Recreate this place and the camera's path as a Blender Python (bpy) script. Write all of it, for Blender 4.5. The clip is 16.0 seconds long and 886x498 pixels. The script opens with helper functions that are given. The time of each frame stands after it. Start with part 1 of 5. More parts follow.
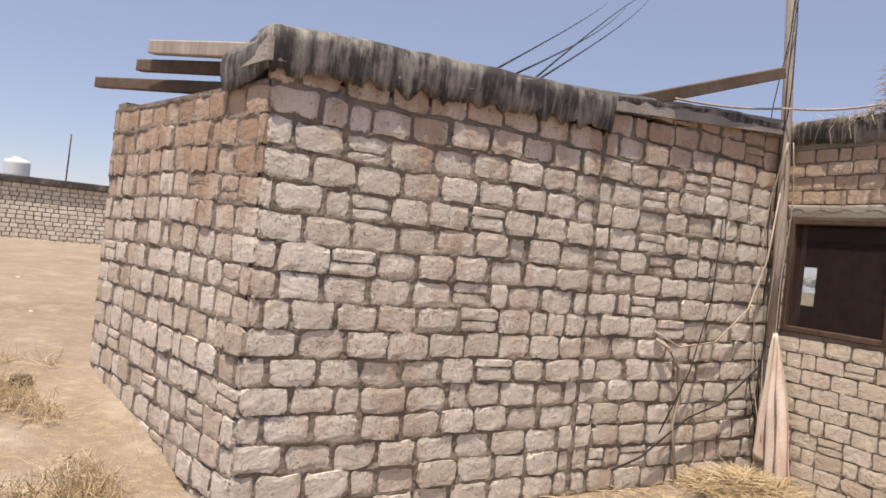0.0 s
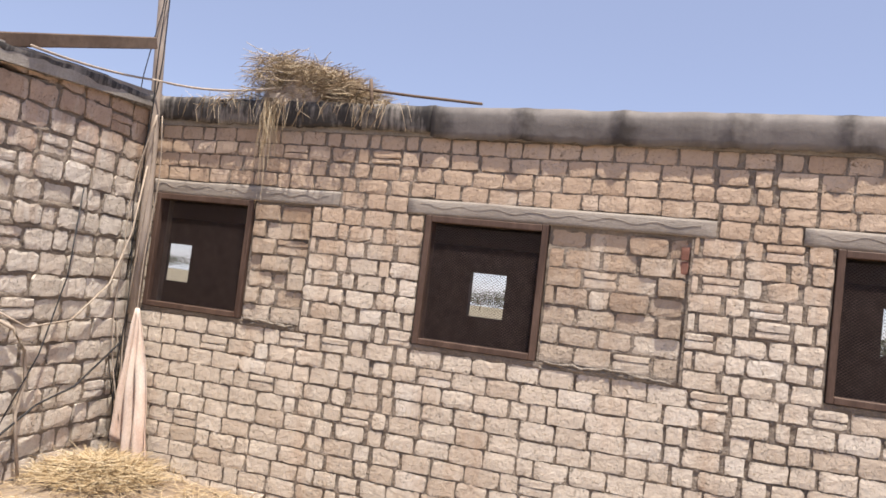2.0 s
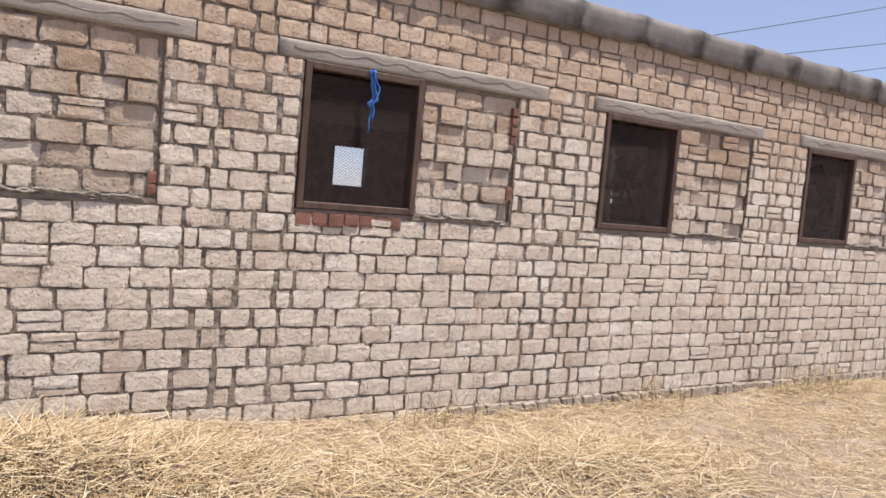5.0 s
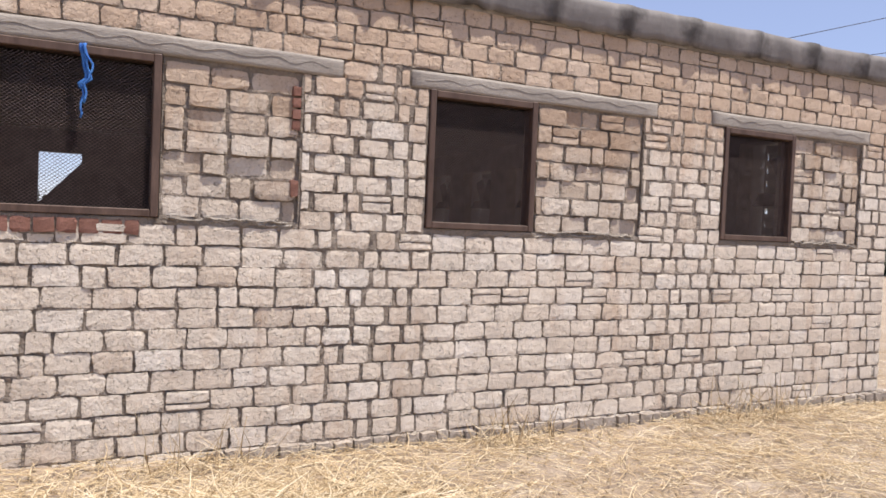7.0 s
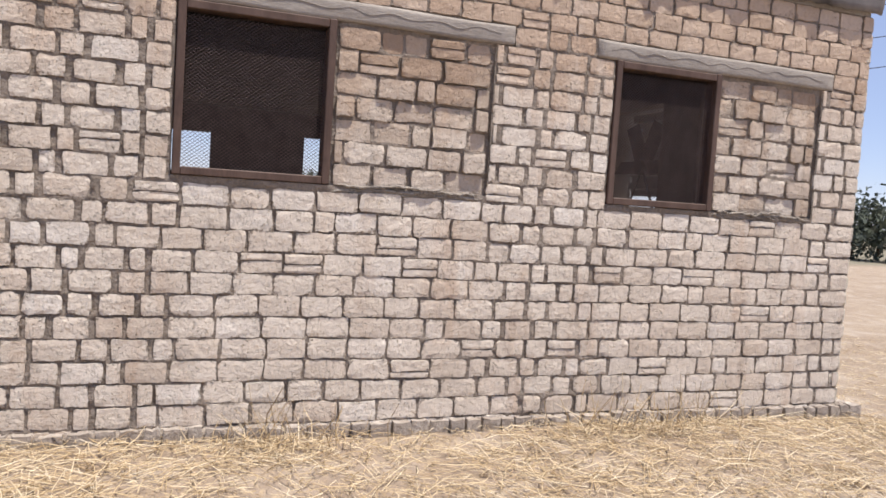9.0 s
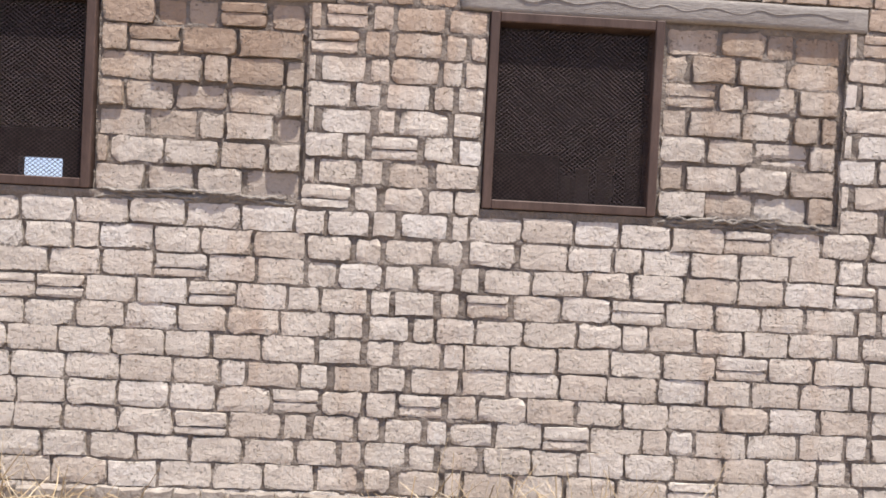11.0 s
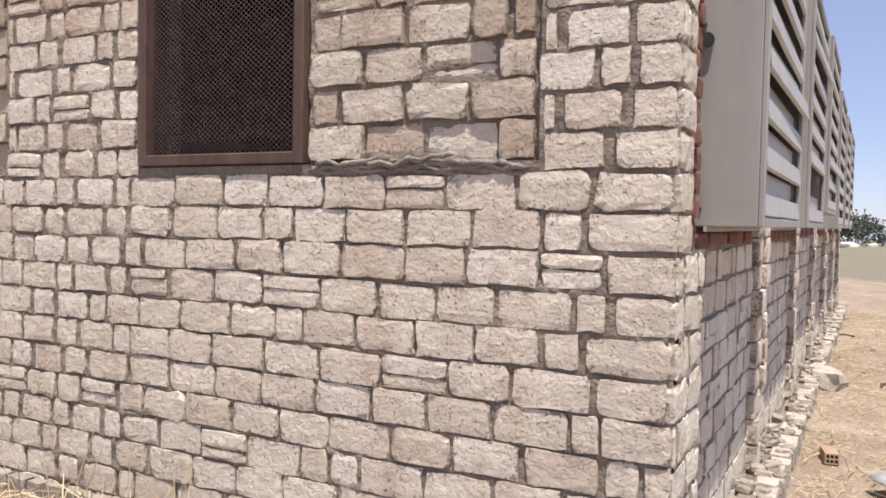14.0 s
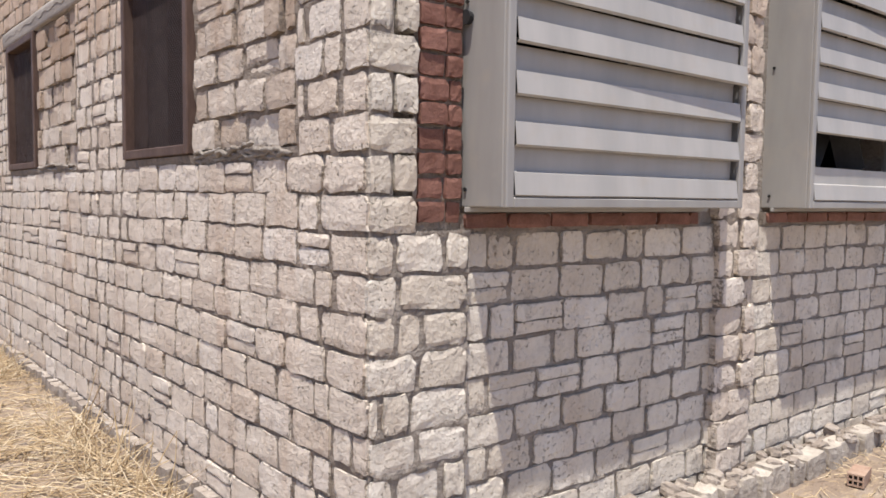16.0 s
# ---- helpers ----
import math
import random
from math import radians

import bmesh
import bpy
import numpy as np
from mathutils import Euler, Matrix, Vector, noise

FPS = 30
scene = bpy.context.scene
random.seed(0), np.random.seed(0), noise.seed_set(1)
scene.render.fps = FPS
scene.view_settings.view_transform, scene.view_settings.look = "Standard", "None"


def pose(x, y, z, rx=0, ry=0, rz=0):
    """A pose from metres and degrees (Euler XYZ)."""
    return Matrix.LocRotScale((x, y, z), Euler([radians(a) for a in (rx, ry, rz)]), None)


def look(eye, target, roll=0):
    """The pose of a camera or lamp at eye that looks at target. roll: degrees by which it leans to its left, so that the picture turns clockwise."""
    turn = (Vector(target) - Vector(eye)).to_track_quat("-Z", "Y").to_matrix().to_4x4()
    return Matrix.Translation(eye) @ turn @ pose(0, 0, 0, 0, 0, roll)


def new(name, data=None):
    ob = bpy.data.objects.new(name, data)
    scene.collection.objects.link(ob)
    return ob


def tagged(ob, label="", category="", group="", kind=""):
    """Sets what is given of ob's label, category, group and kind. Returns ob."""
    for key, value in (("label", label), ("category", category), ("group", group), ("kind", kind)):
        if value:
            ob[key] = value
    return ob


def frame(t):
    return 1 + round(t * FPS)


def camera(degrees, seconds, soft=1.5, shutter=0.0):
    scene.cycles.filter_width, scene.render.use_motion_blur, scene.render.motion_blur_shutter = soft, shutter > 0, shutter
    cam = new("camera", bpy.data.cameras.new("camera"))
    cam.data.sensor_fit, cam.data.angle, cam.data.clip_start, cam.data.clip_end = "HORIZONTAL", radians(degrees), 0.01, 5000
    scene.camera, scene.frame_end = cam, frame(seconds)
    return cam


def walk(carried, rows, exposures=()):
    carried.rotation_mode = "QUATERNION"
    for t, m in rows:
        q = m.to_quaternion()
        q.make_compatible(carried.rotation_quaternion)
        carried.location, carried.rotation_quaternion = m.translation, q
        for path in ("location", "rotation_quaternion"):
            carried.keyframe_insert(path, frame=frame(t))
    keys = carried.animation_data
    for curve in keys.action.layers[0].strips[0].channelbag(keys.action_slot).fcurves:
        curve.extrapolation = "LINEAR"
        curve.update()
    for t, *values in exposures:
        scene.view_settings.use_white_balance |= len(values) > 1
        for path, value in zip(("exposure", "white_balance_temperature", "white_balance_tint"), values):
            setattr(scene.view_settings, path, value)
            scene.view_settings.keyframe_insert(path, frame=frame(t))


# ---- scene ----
cam = camera(60.3, 16.0, soft=1.65)
PATH = [
    (0, (5.47, -5.8, 2.121), (3.684, -4.901, 2.113), 6.0),
    (0.5, (5.414, -5.712, 2.124), (3.891, -4.417, 2.173), 7.4),
    (1, (5.402, -5.617, 2.147), (4.138, -4.069, 2.226), 7.8),
    (1.5, (5.387, -5.572, 2.153), (4.401, -3.835, 2.251), 7.2),
    (2, (5.426, -5.497, 2.108), (4.762, -3.613, 2.221), 6.8),
    (2.5, (5.48, -5.434, 2.077), (5.106, -3.472, 2.179), 6.4),
    (3, (5.652, -5.291, 2.022), (5.472, -3.3, 2.068), 6.2),
    (3.5, (5.866, -5.125, 1.979), (5.988, -3.128, 1.966), 6.9),
    (4, (6.203, -4.964, 1.952), (6.734, -3.036, 1.926), 5.6),
    (4.5, (6.671, -4.976, 1.92), (7.543, -3.178, 1.832), 5.2),
    (5, (7.153, -4.958, 1.876), (8.198, -3.259, 1.731), 5.0),
    (5.2, (7.395, -4.888, 1.847), (8.454, -3.197, 1.7), 4.6),
    (7.3, (9.769, -5.017, 1.708), (10.611, -3.204, 1.655), 2.1),
    (7.5, (9.989, -4.965, 1.697), (10.811, -3.142, 1.648), 1.9),
    (8, (10.579, -4.817, 1.671), (11.329, -2.964, 1.61), 1.0),
    (8.5, (11.113, -4.744, 1.652), (11.821, -2.877, 1.532), 1.8),
    (9, (11.75, -4.668, 1.647), (12.424, -2.79, 1.518), 3.8),
    (9.2, (12.032, -4.643, 1.648), (12.679, -2.755, 1.526), 4.5),
    (11.3, (14.671, -3.71, 1.549), (14.642, -1.711, 1.511), 2.2),
    (11.5, (14.917, -3.611, 1.555), (14.837, -1.613, 1.498), 1.8),
    (12, (15.457, -3.384, 1.538), (15.266, -1.395, 1.469), 0.9),
    (12.5, (15.929, -3.053, 1.52), (15.519, -1.097, 1.449), 1.1),
    (13, (16.397, -2.845, 1.508), (15.764, -0.949, 1.432), 1.5),
    (13.5, (16.817, -2.591, 1.441), (16.051, -0.745, 1.376), 0.7),
    (14, (17.32, -2.38, 1.484), (16.416, -0.598, 1.409), 1.1),
    (14.5, (17.777, -2.175, 1.496), (16.78, -0.445, 1.378), 2.5),
    (15, (18.157, -1.83, 1.5), (17.013, -0.198, 1.331), 2.8),
    (15.5, (18.579, -1.604, 1.526), (17.226, -0.141, 1.356), 2.1),
    (16, (18.886, -1.366, 1.509), (17.365, -0.074, 1.376), 0.7),
]
walk(cam, [(t, look(eye, target, roll)) for t, eye, target, roll in PATH],
     [(t, e, k, 11) for t, e, k in ((0, 0.66, 7150), (0.5, 0.9, 6900), (1, 0.93, 6950), (1.5, 1.0, 6950), (2.5, 1.0, 6850), (3.0, 1.06, 6750), (3.5, 1.0, 6600), (4.5, 0.98, 6600), (5, 0.82, 6650), (7.5, 0.92, 6500), (8.3, 0.9, 6500), (9, 0.83, 6450), (11.5, 0.94, 6300), (12.5, 0.80, 6500), (13.5, 0.82, 6550), (14.5, 0.84, 6550), (15.5, 0.78, 6500), (16, 0.78, 6400))])

# ---- light ----
SUN = Vector((0.19, -0.22, 0.955)).normalized()
world = bpy.data.worlds.new("sky")
scene.world = world
world.use_nodes = True
wn = world.node_tree
sky = wn.nodes.new("ShaderNodeTexSky")
sky.sky_type = "NISHITA"
sky.sun_disc = False
sky.sun_elevation = math.asin(SUN.z)
sky.sun_rotation = math.atan2(SUN.x, SUN.y)
sky.air_density, sky.dust_density, sky.ozone_density = 0.7, 0.3, 3.2
haze = wn.nodes.new("ShaderNodeMix")
haze.data_type, haze.blend_type = "RGBA", "MULTIPLY"
haze.inputs[0].default_value = 1.0
haze.inputs[7].default_value = (1.13, 0.98, 0.91, 1)
wn.links.new(sky.outputs[0], haze.inputs[6])
veil = wn.nodes.new("ShaderNodeMix")  # dust in the air evens the sky out
veil.data_type = "RGBA"
veil.inputs[0].default_value = 0.6
veil.inputs[7].default_value = (1.65, 1.95, 3.05, 1)
wn.links.new(haze.outputs[2], veil.inputs[6])
wn.links.new(veil.outputs[2], wn.nodes["Background"].inputs[0])
wn.nodes["Background"].inputs[1].default_value = 0.13
lamp = bpy.data.lights.new("sun", "SUN")
lamp.energy, lamp.angle, lamp.color = 3.95, radians(0.6), (1.0, 0.94, 0.86)
sun = new("sun", lamp)
sun.matrix_world = look((0, 0, 40), Vector((0, 0, 40)) - SUN)

# ---- materials ----


def nodes(name, rough=0.9, metal=0.0):
    m = bpy.data.materials.new(name)
    m.use_nodes = True
    nt = m.node_tree
    b = nt.nodes["Principled BSDF"]
    b.inputs["Roughness"].default_value, b.inputs["Metallic"].default_value = rough, metal
    b.inputs["Specular IOR Level"].default_value = 0.3
    return m, nt, b


def op(nt, kind, a, b=None, clamp=False):
    n = nt.nodes.new("ShaderNodeMath")
    n.operation, n.use_clamp = kind, clamp
    for i, v in enumerate((a, b)):
        if v is None:
            continue
        if isinstance(v, (int, float)):
            n.inputs[i].default_value = v
        else:
            nt.links.new(v, n.inputs[i])
    return n.outputs[0]


def place(nt, scale=(1, 1, 1)):
    g = nt.nodes.new("ShaderNodeNewGeometry")
    mp = nt.nodes.new("ShaderNodeMapping")
    mp.inputs["Scale"].default_value = scale
    nt.links.new(g.outputs["Position"], mp.inputs[0])
    return mp.outputs[0]


def cloud(nt, vec, scale, detail=4.0, rough=0.6):
    n = nt.nodes.new("ShaderNodeTexNoise")
    n.inputs["Scale"].default_value, n.inputs["Detail"].default_value = scale, detail
    n.inputs["Roughness"].default_value = rough
    nt.links.new(vec, n.inputs["Vector"])
    return n.outputs[0]


def cells(nt, vec, scale):
    n = nt.nodes.new("ShaderNodeTexVoronoi")
    n.inputs["Scale"].default_value = scale
    nt.links.new(vec, n.inputs["Vector"])
    return n.outputs["Distance"]


def ramp(nt, fac, stops):
    n = nt.nodes.new("ShaderNodeValToRGB")
    e = n.color_ramp.elements
    while len(e) < len(stops):
        e.new(0.5)
    for el, (p, c) in zip(e, stops):
        el.position = p
        el.color = (*c, 1) if len(c) == 3 else c
    nt.links.new(fac, n.inputs[0])
    return n.outputs[0]


def grey(nt, fac, lo, hi):
    return ramp(nt, fac, [(lo, (0, 0, 0)), (hi, (1, 1, 1))])


def mix(nt, fac, a, b, mode="MIX"):
    n = nt.nodes.new("ShaderNodeMix")
    n.data_type, n.blend_type = "RGBA", mode
    for sock, v in ((n.inputs[0], fac), (n.inputs[6], a), (n.inputs[7], b)):
        if isinstance(v, (int, float)):
            sock.default_value = v
        elif isinstance(v, tuple):
            sock.default_value = (*v, 1)
        else:
            nt.links.new(v, sock)
    return n.outputs[2]


def relief(nt, bsdf, height, strength, dist):
    n = nt.nodes.new("ShaderNodeBump")
    n.inputs["Strength"].default_value, n.inputs["Distance"].default_value = strength, dist
    nt.links.new(height, n.inputs["Height"])
    nt.links.new(n.outputs[0], bsdf.inputs["Normal"])


def lot(nt):
    """One random number for each piece, alone or joined."""
    a = nt.nodes.new("ShaderNodeObjectInfo").outputs["Random"]
    b = nt.nodes.new("ShaderNodeNewGeometry").outputs["Random Per Island"]
    return op(nt, "FRACT", op(nt, "ADD", op(nt, "MULTIPLY", a, 3.7), b))


def limestone(name, tones, stain, stain_tone, reach=2.2, mud=(0.31, 0.258, 0.212)):
    m, nt, b = nodes(name, 0.93)
    p = place(nt)
    r = lot(nt)
    base = ramp(nt, r, tones)
    big = cloud(nt, p, 3.2, 3)
    base = mix(nt, grey(nt, big, 0.35, 0.7), base, mix(nt, 0.35, base, (0.42, 0.35, 0.28)))
    grit = cloud(nt, p, 30, 6, 0.72)
    base = mix(nt, 0.2, base, ramp(nt, grit, [(0.36, (0.5, 0.46, 0.42)), (0.52, (1.0, 0.98, 0.96))]), "MULTIPLY")
    pits = cloud(nt, place(nt, (1, 1, 1.25)), 62, 3, 0.6)
    hole = op(nt, "MULTIPLY", grey(nt, pits, 0.6, 0.67), grey(nt, cloud(nt, p, 9, 3), 0.44, 0.6))
    base = mix(nt, op(nt, "MULTIPLY", hole, 0.75), base, (0.28, 0.225, 0.18))
    grime = grey(nt, cloud(nt, p, 4.5, 5, 0.65), 0.58, 0.7)
    base = mix(nt, op(nt, "MULTIPLY", grime, 0.32), base, (0.27, 0.235, 0.195))
    smear = grey(nt, cloud(nt, place(nt, (1, 1, 0.7)), 17, 5, 0.7), 0.6, 0.66)
    base = mix(nt, op(nt, "MULTIPLY", smear, 0.55), base, (0.36, 0.31, 0.265))
    streak = cloud(nt, place(nt, (2.6, 2.6, 0.5)), 1.3, 5, 0.65)
    z = nt.nodes.new("ShaderNodeSeparateXYZ")
    nt.links.new(p, z.inputs[0])
    high = op(nt, "ADD", streak, op(nt, "MAXIMUM", op(nt, "MULTIPLY", op(nt, "SUBTRACT", z.outputs[2], reach), 0.4), -0.03))
    wet = grey(nt, high, 0.5, 0.72)
    base = mix(nt, op(nt, "MULTIPLY", wet, stain), base, mix(nt, 0.8, base, stain_tone, "MULTIPLY"))
    edge = nt.nodes.new("ShaderNodeAttribute")
    edge.attribute_name = "rim"
    ragged = op(nt, "ADD", edge.outputs["Fac"], op(nt, "MULTIPLY", op(nt, "SUBTRACT", op(nt, "ADD", op(nt, "MULTIPLY", cloud(nt, p, 70, 3, 0.7), 0.5), op(nt, "MULTIPLY", cloud(nt, p, 11, 3), 0.5)), 0.5), 5.0))
    buried = grey(nt, op(nt, "MULTIPLY", ragged, 0.5), 0.55, 0.63)
    base = mix(nt, op(nt, "MULTIPLY", buried, 0.9), base, mud)
    nt.links.new(base, b.inputs["Base Color"])
    h = op(nt, "SUBTRACT", op(nt, "ADD", op(nt, "ADD", cloud(nt, p, 24, 6, 0.7), cloud(nt, p, 10, 3)), op(nt, "MULTIPLY", grit, 0.35)), op(nt, "ADD", op(nt, "MULTIPLY", hole, 0.8), op(nt, "MULTIPLY", buried, 0.5)))
    relief(nt, b, h, 1.0, 0.012)
    return m


def grainy(name, a, c, scale=6.0, rough=0.9, bump=0.5, dist=0.01, fine=60.0, metal=0.0, stretch=(1, 1, 1), vary=0.0):
    """A surface of two tones in patches with a fine grain."""
    m, nt, b = nodes(name, rough, metal)
    p = place(nt, stretch)
    base = mix(nt, grey(nt, cloud(nt, p, scale, 5), 0.35, 0.68), a, c)
    g = cloud(nt, p, fine, 4, 0.7)
    base = mix(nt, 0.5, base, ramp(nt, g, [(0.3, (0.5, 0.5, 0.5)), (0.62, (1, 1, 1))]), "MULTIPLY")
    if vary:
        base = mix(nt, vary, base, ramp(nt, lot(nt), [(0.0, (0.45, 0.42, 0.4)), (1.0, (1, 1, 1))]), "MULTIPLY")
    nt.links.new(base, b.inputs["Base Color"])
    relief(nt, b, op(nt, "ADD", g, cloud(nt, p, scale * 2, 4)), bump, dist)
    return m


def smooth_sheet(name, a, c):
    """Dull zinc-coated sheet with dust and long faint runs."""
    m, nt, b = nodes(name, 0.55, 0.08)
    runs = cloud(nt, place(nt, (2, 2, 0.4)), 3, 4)
    base = mix(nt, grey(nt, runs, 0.35, 0.65), a, c)
    base = mix(nt, op(nt, "MULTIPLY", grey(nt, cloud(nt, place(nt), 9, 5), 0.52, 0.7), 0.35), base, (0.42, 0.37, 0.31))
    nt.links.new(base, b.inputs["Base Color"])
    nt.links.new(op(nt, "ADD", op(nt, "MULTIPLY", runs, 0.3), 0.35), b.inputs["Roughness"])
    relief(nt, b, cloud(nt, place(nt), 5, 3), 0.15, 0.01)
    return m


BLOCK = limestone("limestone", [(0.0, (0.61, 0.51, 0.415)), (0.15, (0.69, 0.60, 0.505)), (0.5, (0.745, 0.665, 0.57)), (0.8, (0.70, 0.605, 0.505)), (1.0, (0.785, 0.72, 0.64))], 0.8, (0.70, 0.545, 0.435), 2.15)
STAINED = limestone("stained_limestone", [(0.0, (0.54, 0.44, 0.36)), (0.4, (0.68, 0.59, 0.51)), (1.0, (0.75, 0.68, 0.61))], 0.95, (0.60, 0.44, 0.33), 2.1)
ANNEX = limestone("annex_limestone", [(0.0, (0.66, 0.59, 0.51)), (0.3, (0.75, 0.69, 0.615)), (0.7, (0.80, 0.74, 0.67)), (1.0, (0.70, 0.62, 0.54))], 0.9, (0.66, 0.47, 0.36), 2.6)
INFILL = limestone("infill_stone", [(0.0, (0.46, 0.365, 0.285)), (0.3, (0.58, 0.49, 0.40)), (0.7, (0.69, 0.61, 0.52)), (1.0, (0.50, 0.405, 0.325))], 0.8, (0.74, 0.60, 0.49), 2.0)
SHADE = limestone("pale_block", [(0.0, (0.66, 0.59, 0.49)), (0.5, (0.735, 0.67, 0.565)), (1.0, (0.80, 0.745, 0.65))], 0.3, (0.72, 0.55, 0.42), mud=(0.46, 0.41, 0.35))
MORTAR = grainy("cement_mortar", (0.22, 0.18, 0.146), (0.355, 0.297, 0.246), 5, 0.97, 1.0, 0.02, 45)
PALEMORTAR = grainy("pale_mortar", (0.26, 0.223, 0.188), (0.40, 0.352, 0.30), 5, 0.97, 1.0, 0.02, 45)
LINTEL = grainy("lintel_concrete", (0.29, 0.255, 0.225), (0.42, 0.375, 0.33), 4, 0.92, 0.6, 0.008, 70, stretch=(0.4, 1, 2))
RED = grainy("red_brick", (0.225, 0.105, 0.078), (0.34, 0.175, 0.135), 8, 0.9, 0.6, 0.006, 90, vary=0.5)
WOOD = grainy("brown_painted_wood", (0.08, 0.048, 0.037), (0.14, 0.09, 0.07), 9, 0.6, 0.4, 0.004, 80, stretch=(1, 1, 0.25))
TIMBER = grainy("grey_timber", (0.085, 0.055, 0.04), (0.19, 0.135, 0.10), 5, 0.85, 0.6, 0.006, 60, stretch=(0.3, 0.3, 0.3))
POLE = grainy("weathered_pole", (0.33, 0.27, 0.23), (0.50, 0.43, 0.38), 4, 0.8, 0.5, 0.006, 50, stretch=(1, 1, 0.15))
WIRE = grainy("rusty_mesh_wire", (0.095, 0.068, 0.062), (0.16, 0.118, 0.11), 20, 0.7, 0.2, 0.001, 90, metal=0.3)
SHEET = smooth_sheet("galvanised_sheet", (0.31, 0.295, 0.275), (0.37, 0.355, 0.33))
SLAT = smooth_sheet("slat_sheet", (0.38, 0.365, 0.34), (0.45, 0.43, 0.40))
DARKMETAL = grainy("dark_steel", (0.03, 0.03, 0.032), (0.06, 0.06, 0.06), 5, 0.6, 0.2, 0.003, 50, metal=0.4)
CABLE = grainy("black_cable", (0.02, 0.02, 0.022), (0.04, 0.04, 0.045), 10, 0.6, 0.1, 0.001)
ROPE = grainy("pale_cord", (0.40, 0.33, 0.27), (0.55, 0.46, 0.38), 20, 0.9, 0.2, 0.002)
BLUE = grainy("blue_rope", (0.03, 0.12, 0.42), (0.08, 0.25, 0.62), 20, 0.8, 0.4, 0.003)
CLOTH = grainy("faded_sack_cloth", (0.62, 0.46, 0.38), (0.82, 0.73, 0.66), 5, 0.95, 0.4, 0.006, 120, stretch=(1, 1, 0.4))
SOIL = grainy("floor_soil", (0.09, 0.075, 0.06), (0.13, 0.11, 0.09), 4)
# near-black tone: the dimness of the interior is put into the colour
INSIDE = grainy("dim_interior", (0.04, 0.035, 0.033), (0.065, 0.057, 0.054), 2)
PLASTIC = grainy("white_tank_plastic", (0.74, 0.74, 0.74), (0.82, 0.82, 0.82), 2, 0.5, 0.05, 0.002)
DUSTY = grainy("dusty_rubble", (0.34, 0.285, 0.235), (0.50, 0.44, 0.38), 7, 0.97, 0.9, 0.015, 40, vary=0.4)
PALESTONE = grainy("pale_footing_stone", (0.45, 0.395, 0.33), (0.62, 0.56, 0.48), 7, 0.97, 0.9, 0.012, 40, vary=0.3)
CLAY = grainy("dusty_clay", (0.34, 0.21, 0.145), (0.46, 0.33, 0.25), 8, 0.95, 0.5, 0.005, 60)
BARK = grainy("bark", (0.12, 0.09, 0.06), (0.2, 0.15, 0.11), 8)
WEATHERED = grainy("flaked_board", (0.36, 0.365, 0.37), (0.52, 0.525, 0.53), 4, 0.8, 0.3, 0.003)


def strawy(name, tones):
    m, nt, b = nodes(name, 0.75)
    base = ramp(nt, lot(nt), tones)
    nt.links.new(base, b.inputs["Base Color"])
    return m


STRAW = strawy("dry_straw", [(0.0, (0.26, 0.178, 0.092)), (0.3, (0.49, 0.362, 0.21)), (0.7, (0.64, 0.505, 0.325)), (1.0, (0.76, 0.65, 0.475))])
LEAF = strawy("dusty_leaf", [(0.0, (0.06, 0.072, 0.055)), (0.6, (0.085, 0.10, 0.07)), (1.0, (0.12, 0.13, 0.10))])
REED = strawy("old_reed", [(0.0, (0.22, 0.16, 0.10)), (0.5, (0.42, 0.32, 0.21)), (1.0, (0.62, 0.52, 0.38))])


def ground_material():
    m, nt, b = nodes("sand_and_chaff", 0.97)
    p = place(nt)
    sand = mix(nt, grey(nt, cloud(nt, p, 0.5, 5), 0.35, 0.65), (0.33, 0.26, 0.197), (0.265, 0.20, 0.147))
    sand = mix(nt, grey(nt, cloud(nt, p, 2.3, 5), 0.48, 0.72), sand, (0.42, 0.35, 0.285))
    chaff = grey(nt, cloud(nt, place(nt, (1, 0.3, 1)), 34, 4, 0.7), 0.5, 0.66)
    sand = mix(nt, op(nt, "MULTIPLY", chaff, 0.5), sand, (0.58, 0.45, 0.28))
    clod = grey(nt, cloud(nt, p, 21, 5, 0.7), 0.6, 0.72)
    sand = mix(nt, op(nt, "MULTIPLY", clod, 0.55), sand, (0.28, 0.20, 0.13))
    far = nt.nodes.new("ShaderNodeSeparateXYZ")  # dry grey-green field beyond the yard
    nt.links.new(p, far.inputs[0])
    field = op(nt, "MULTIPLY", op(nt, "SUBTRACT", op(nt, "ADD", far.outputs[1], op(nt, "MULTIPLY", cloud(nt, p, 0.15, 3), 6.0)), 23.0), 0.4, True)
    sand = mix(nt, op(nt, "MULTIPLY", field, 0.85), sand, (0.19, 0.175, 0.125))
    nt.links.new(sand, b.inputs["Base Color"])
    relief(nt, b, op(nt, "ADD", cloud(nt, p, 12, 6, 0.7), cloud(nt, p, 60, 3)), 0.8, 0.03)
    return m


GROUND = ground_material()


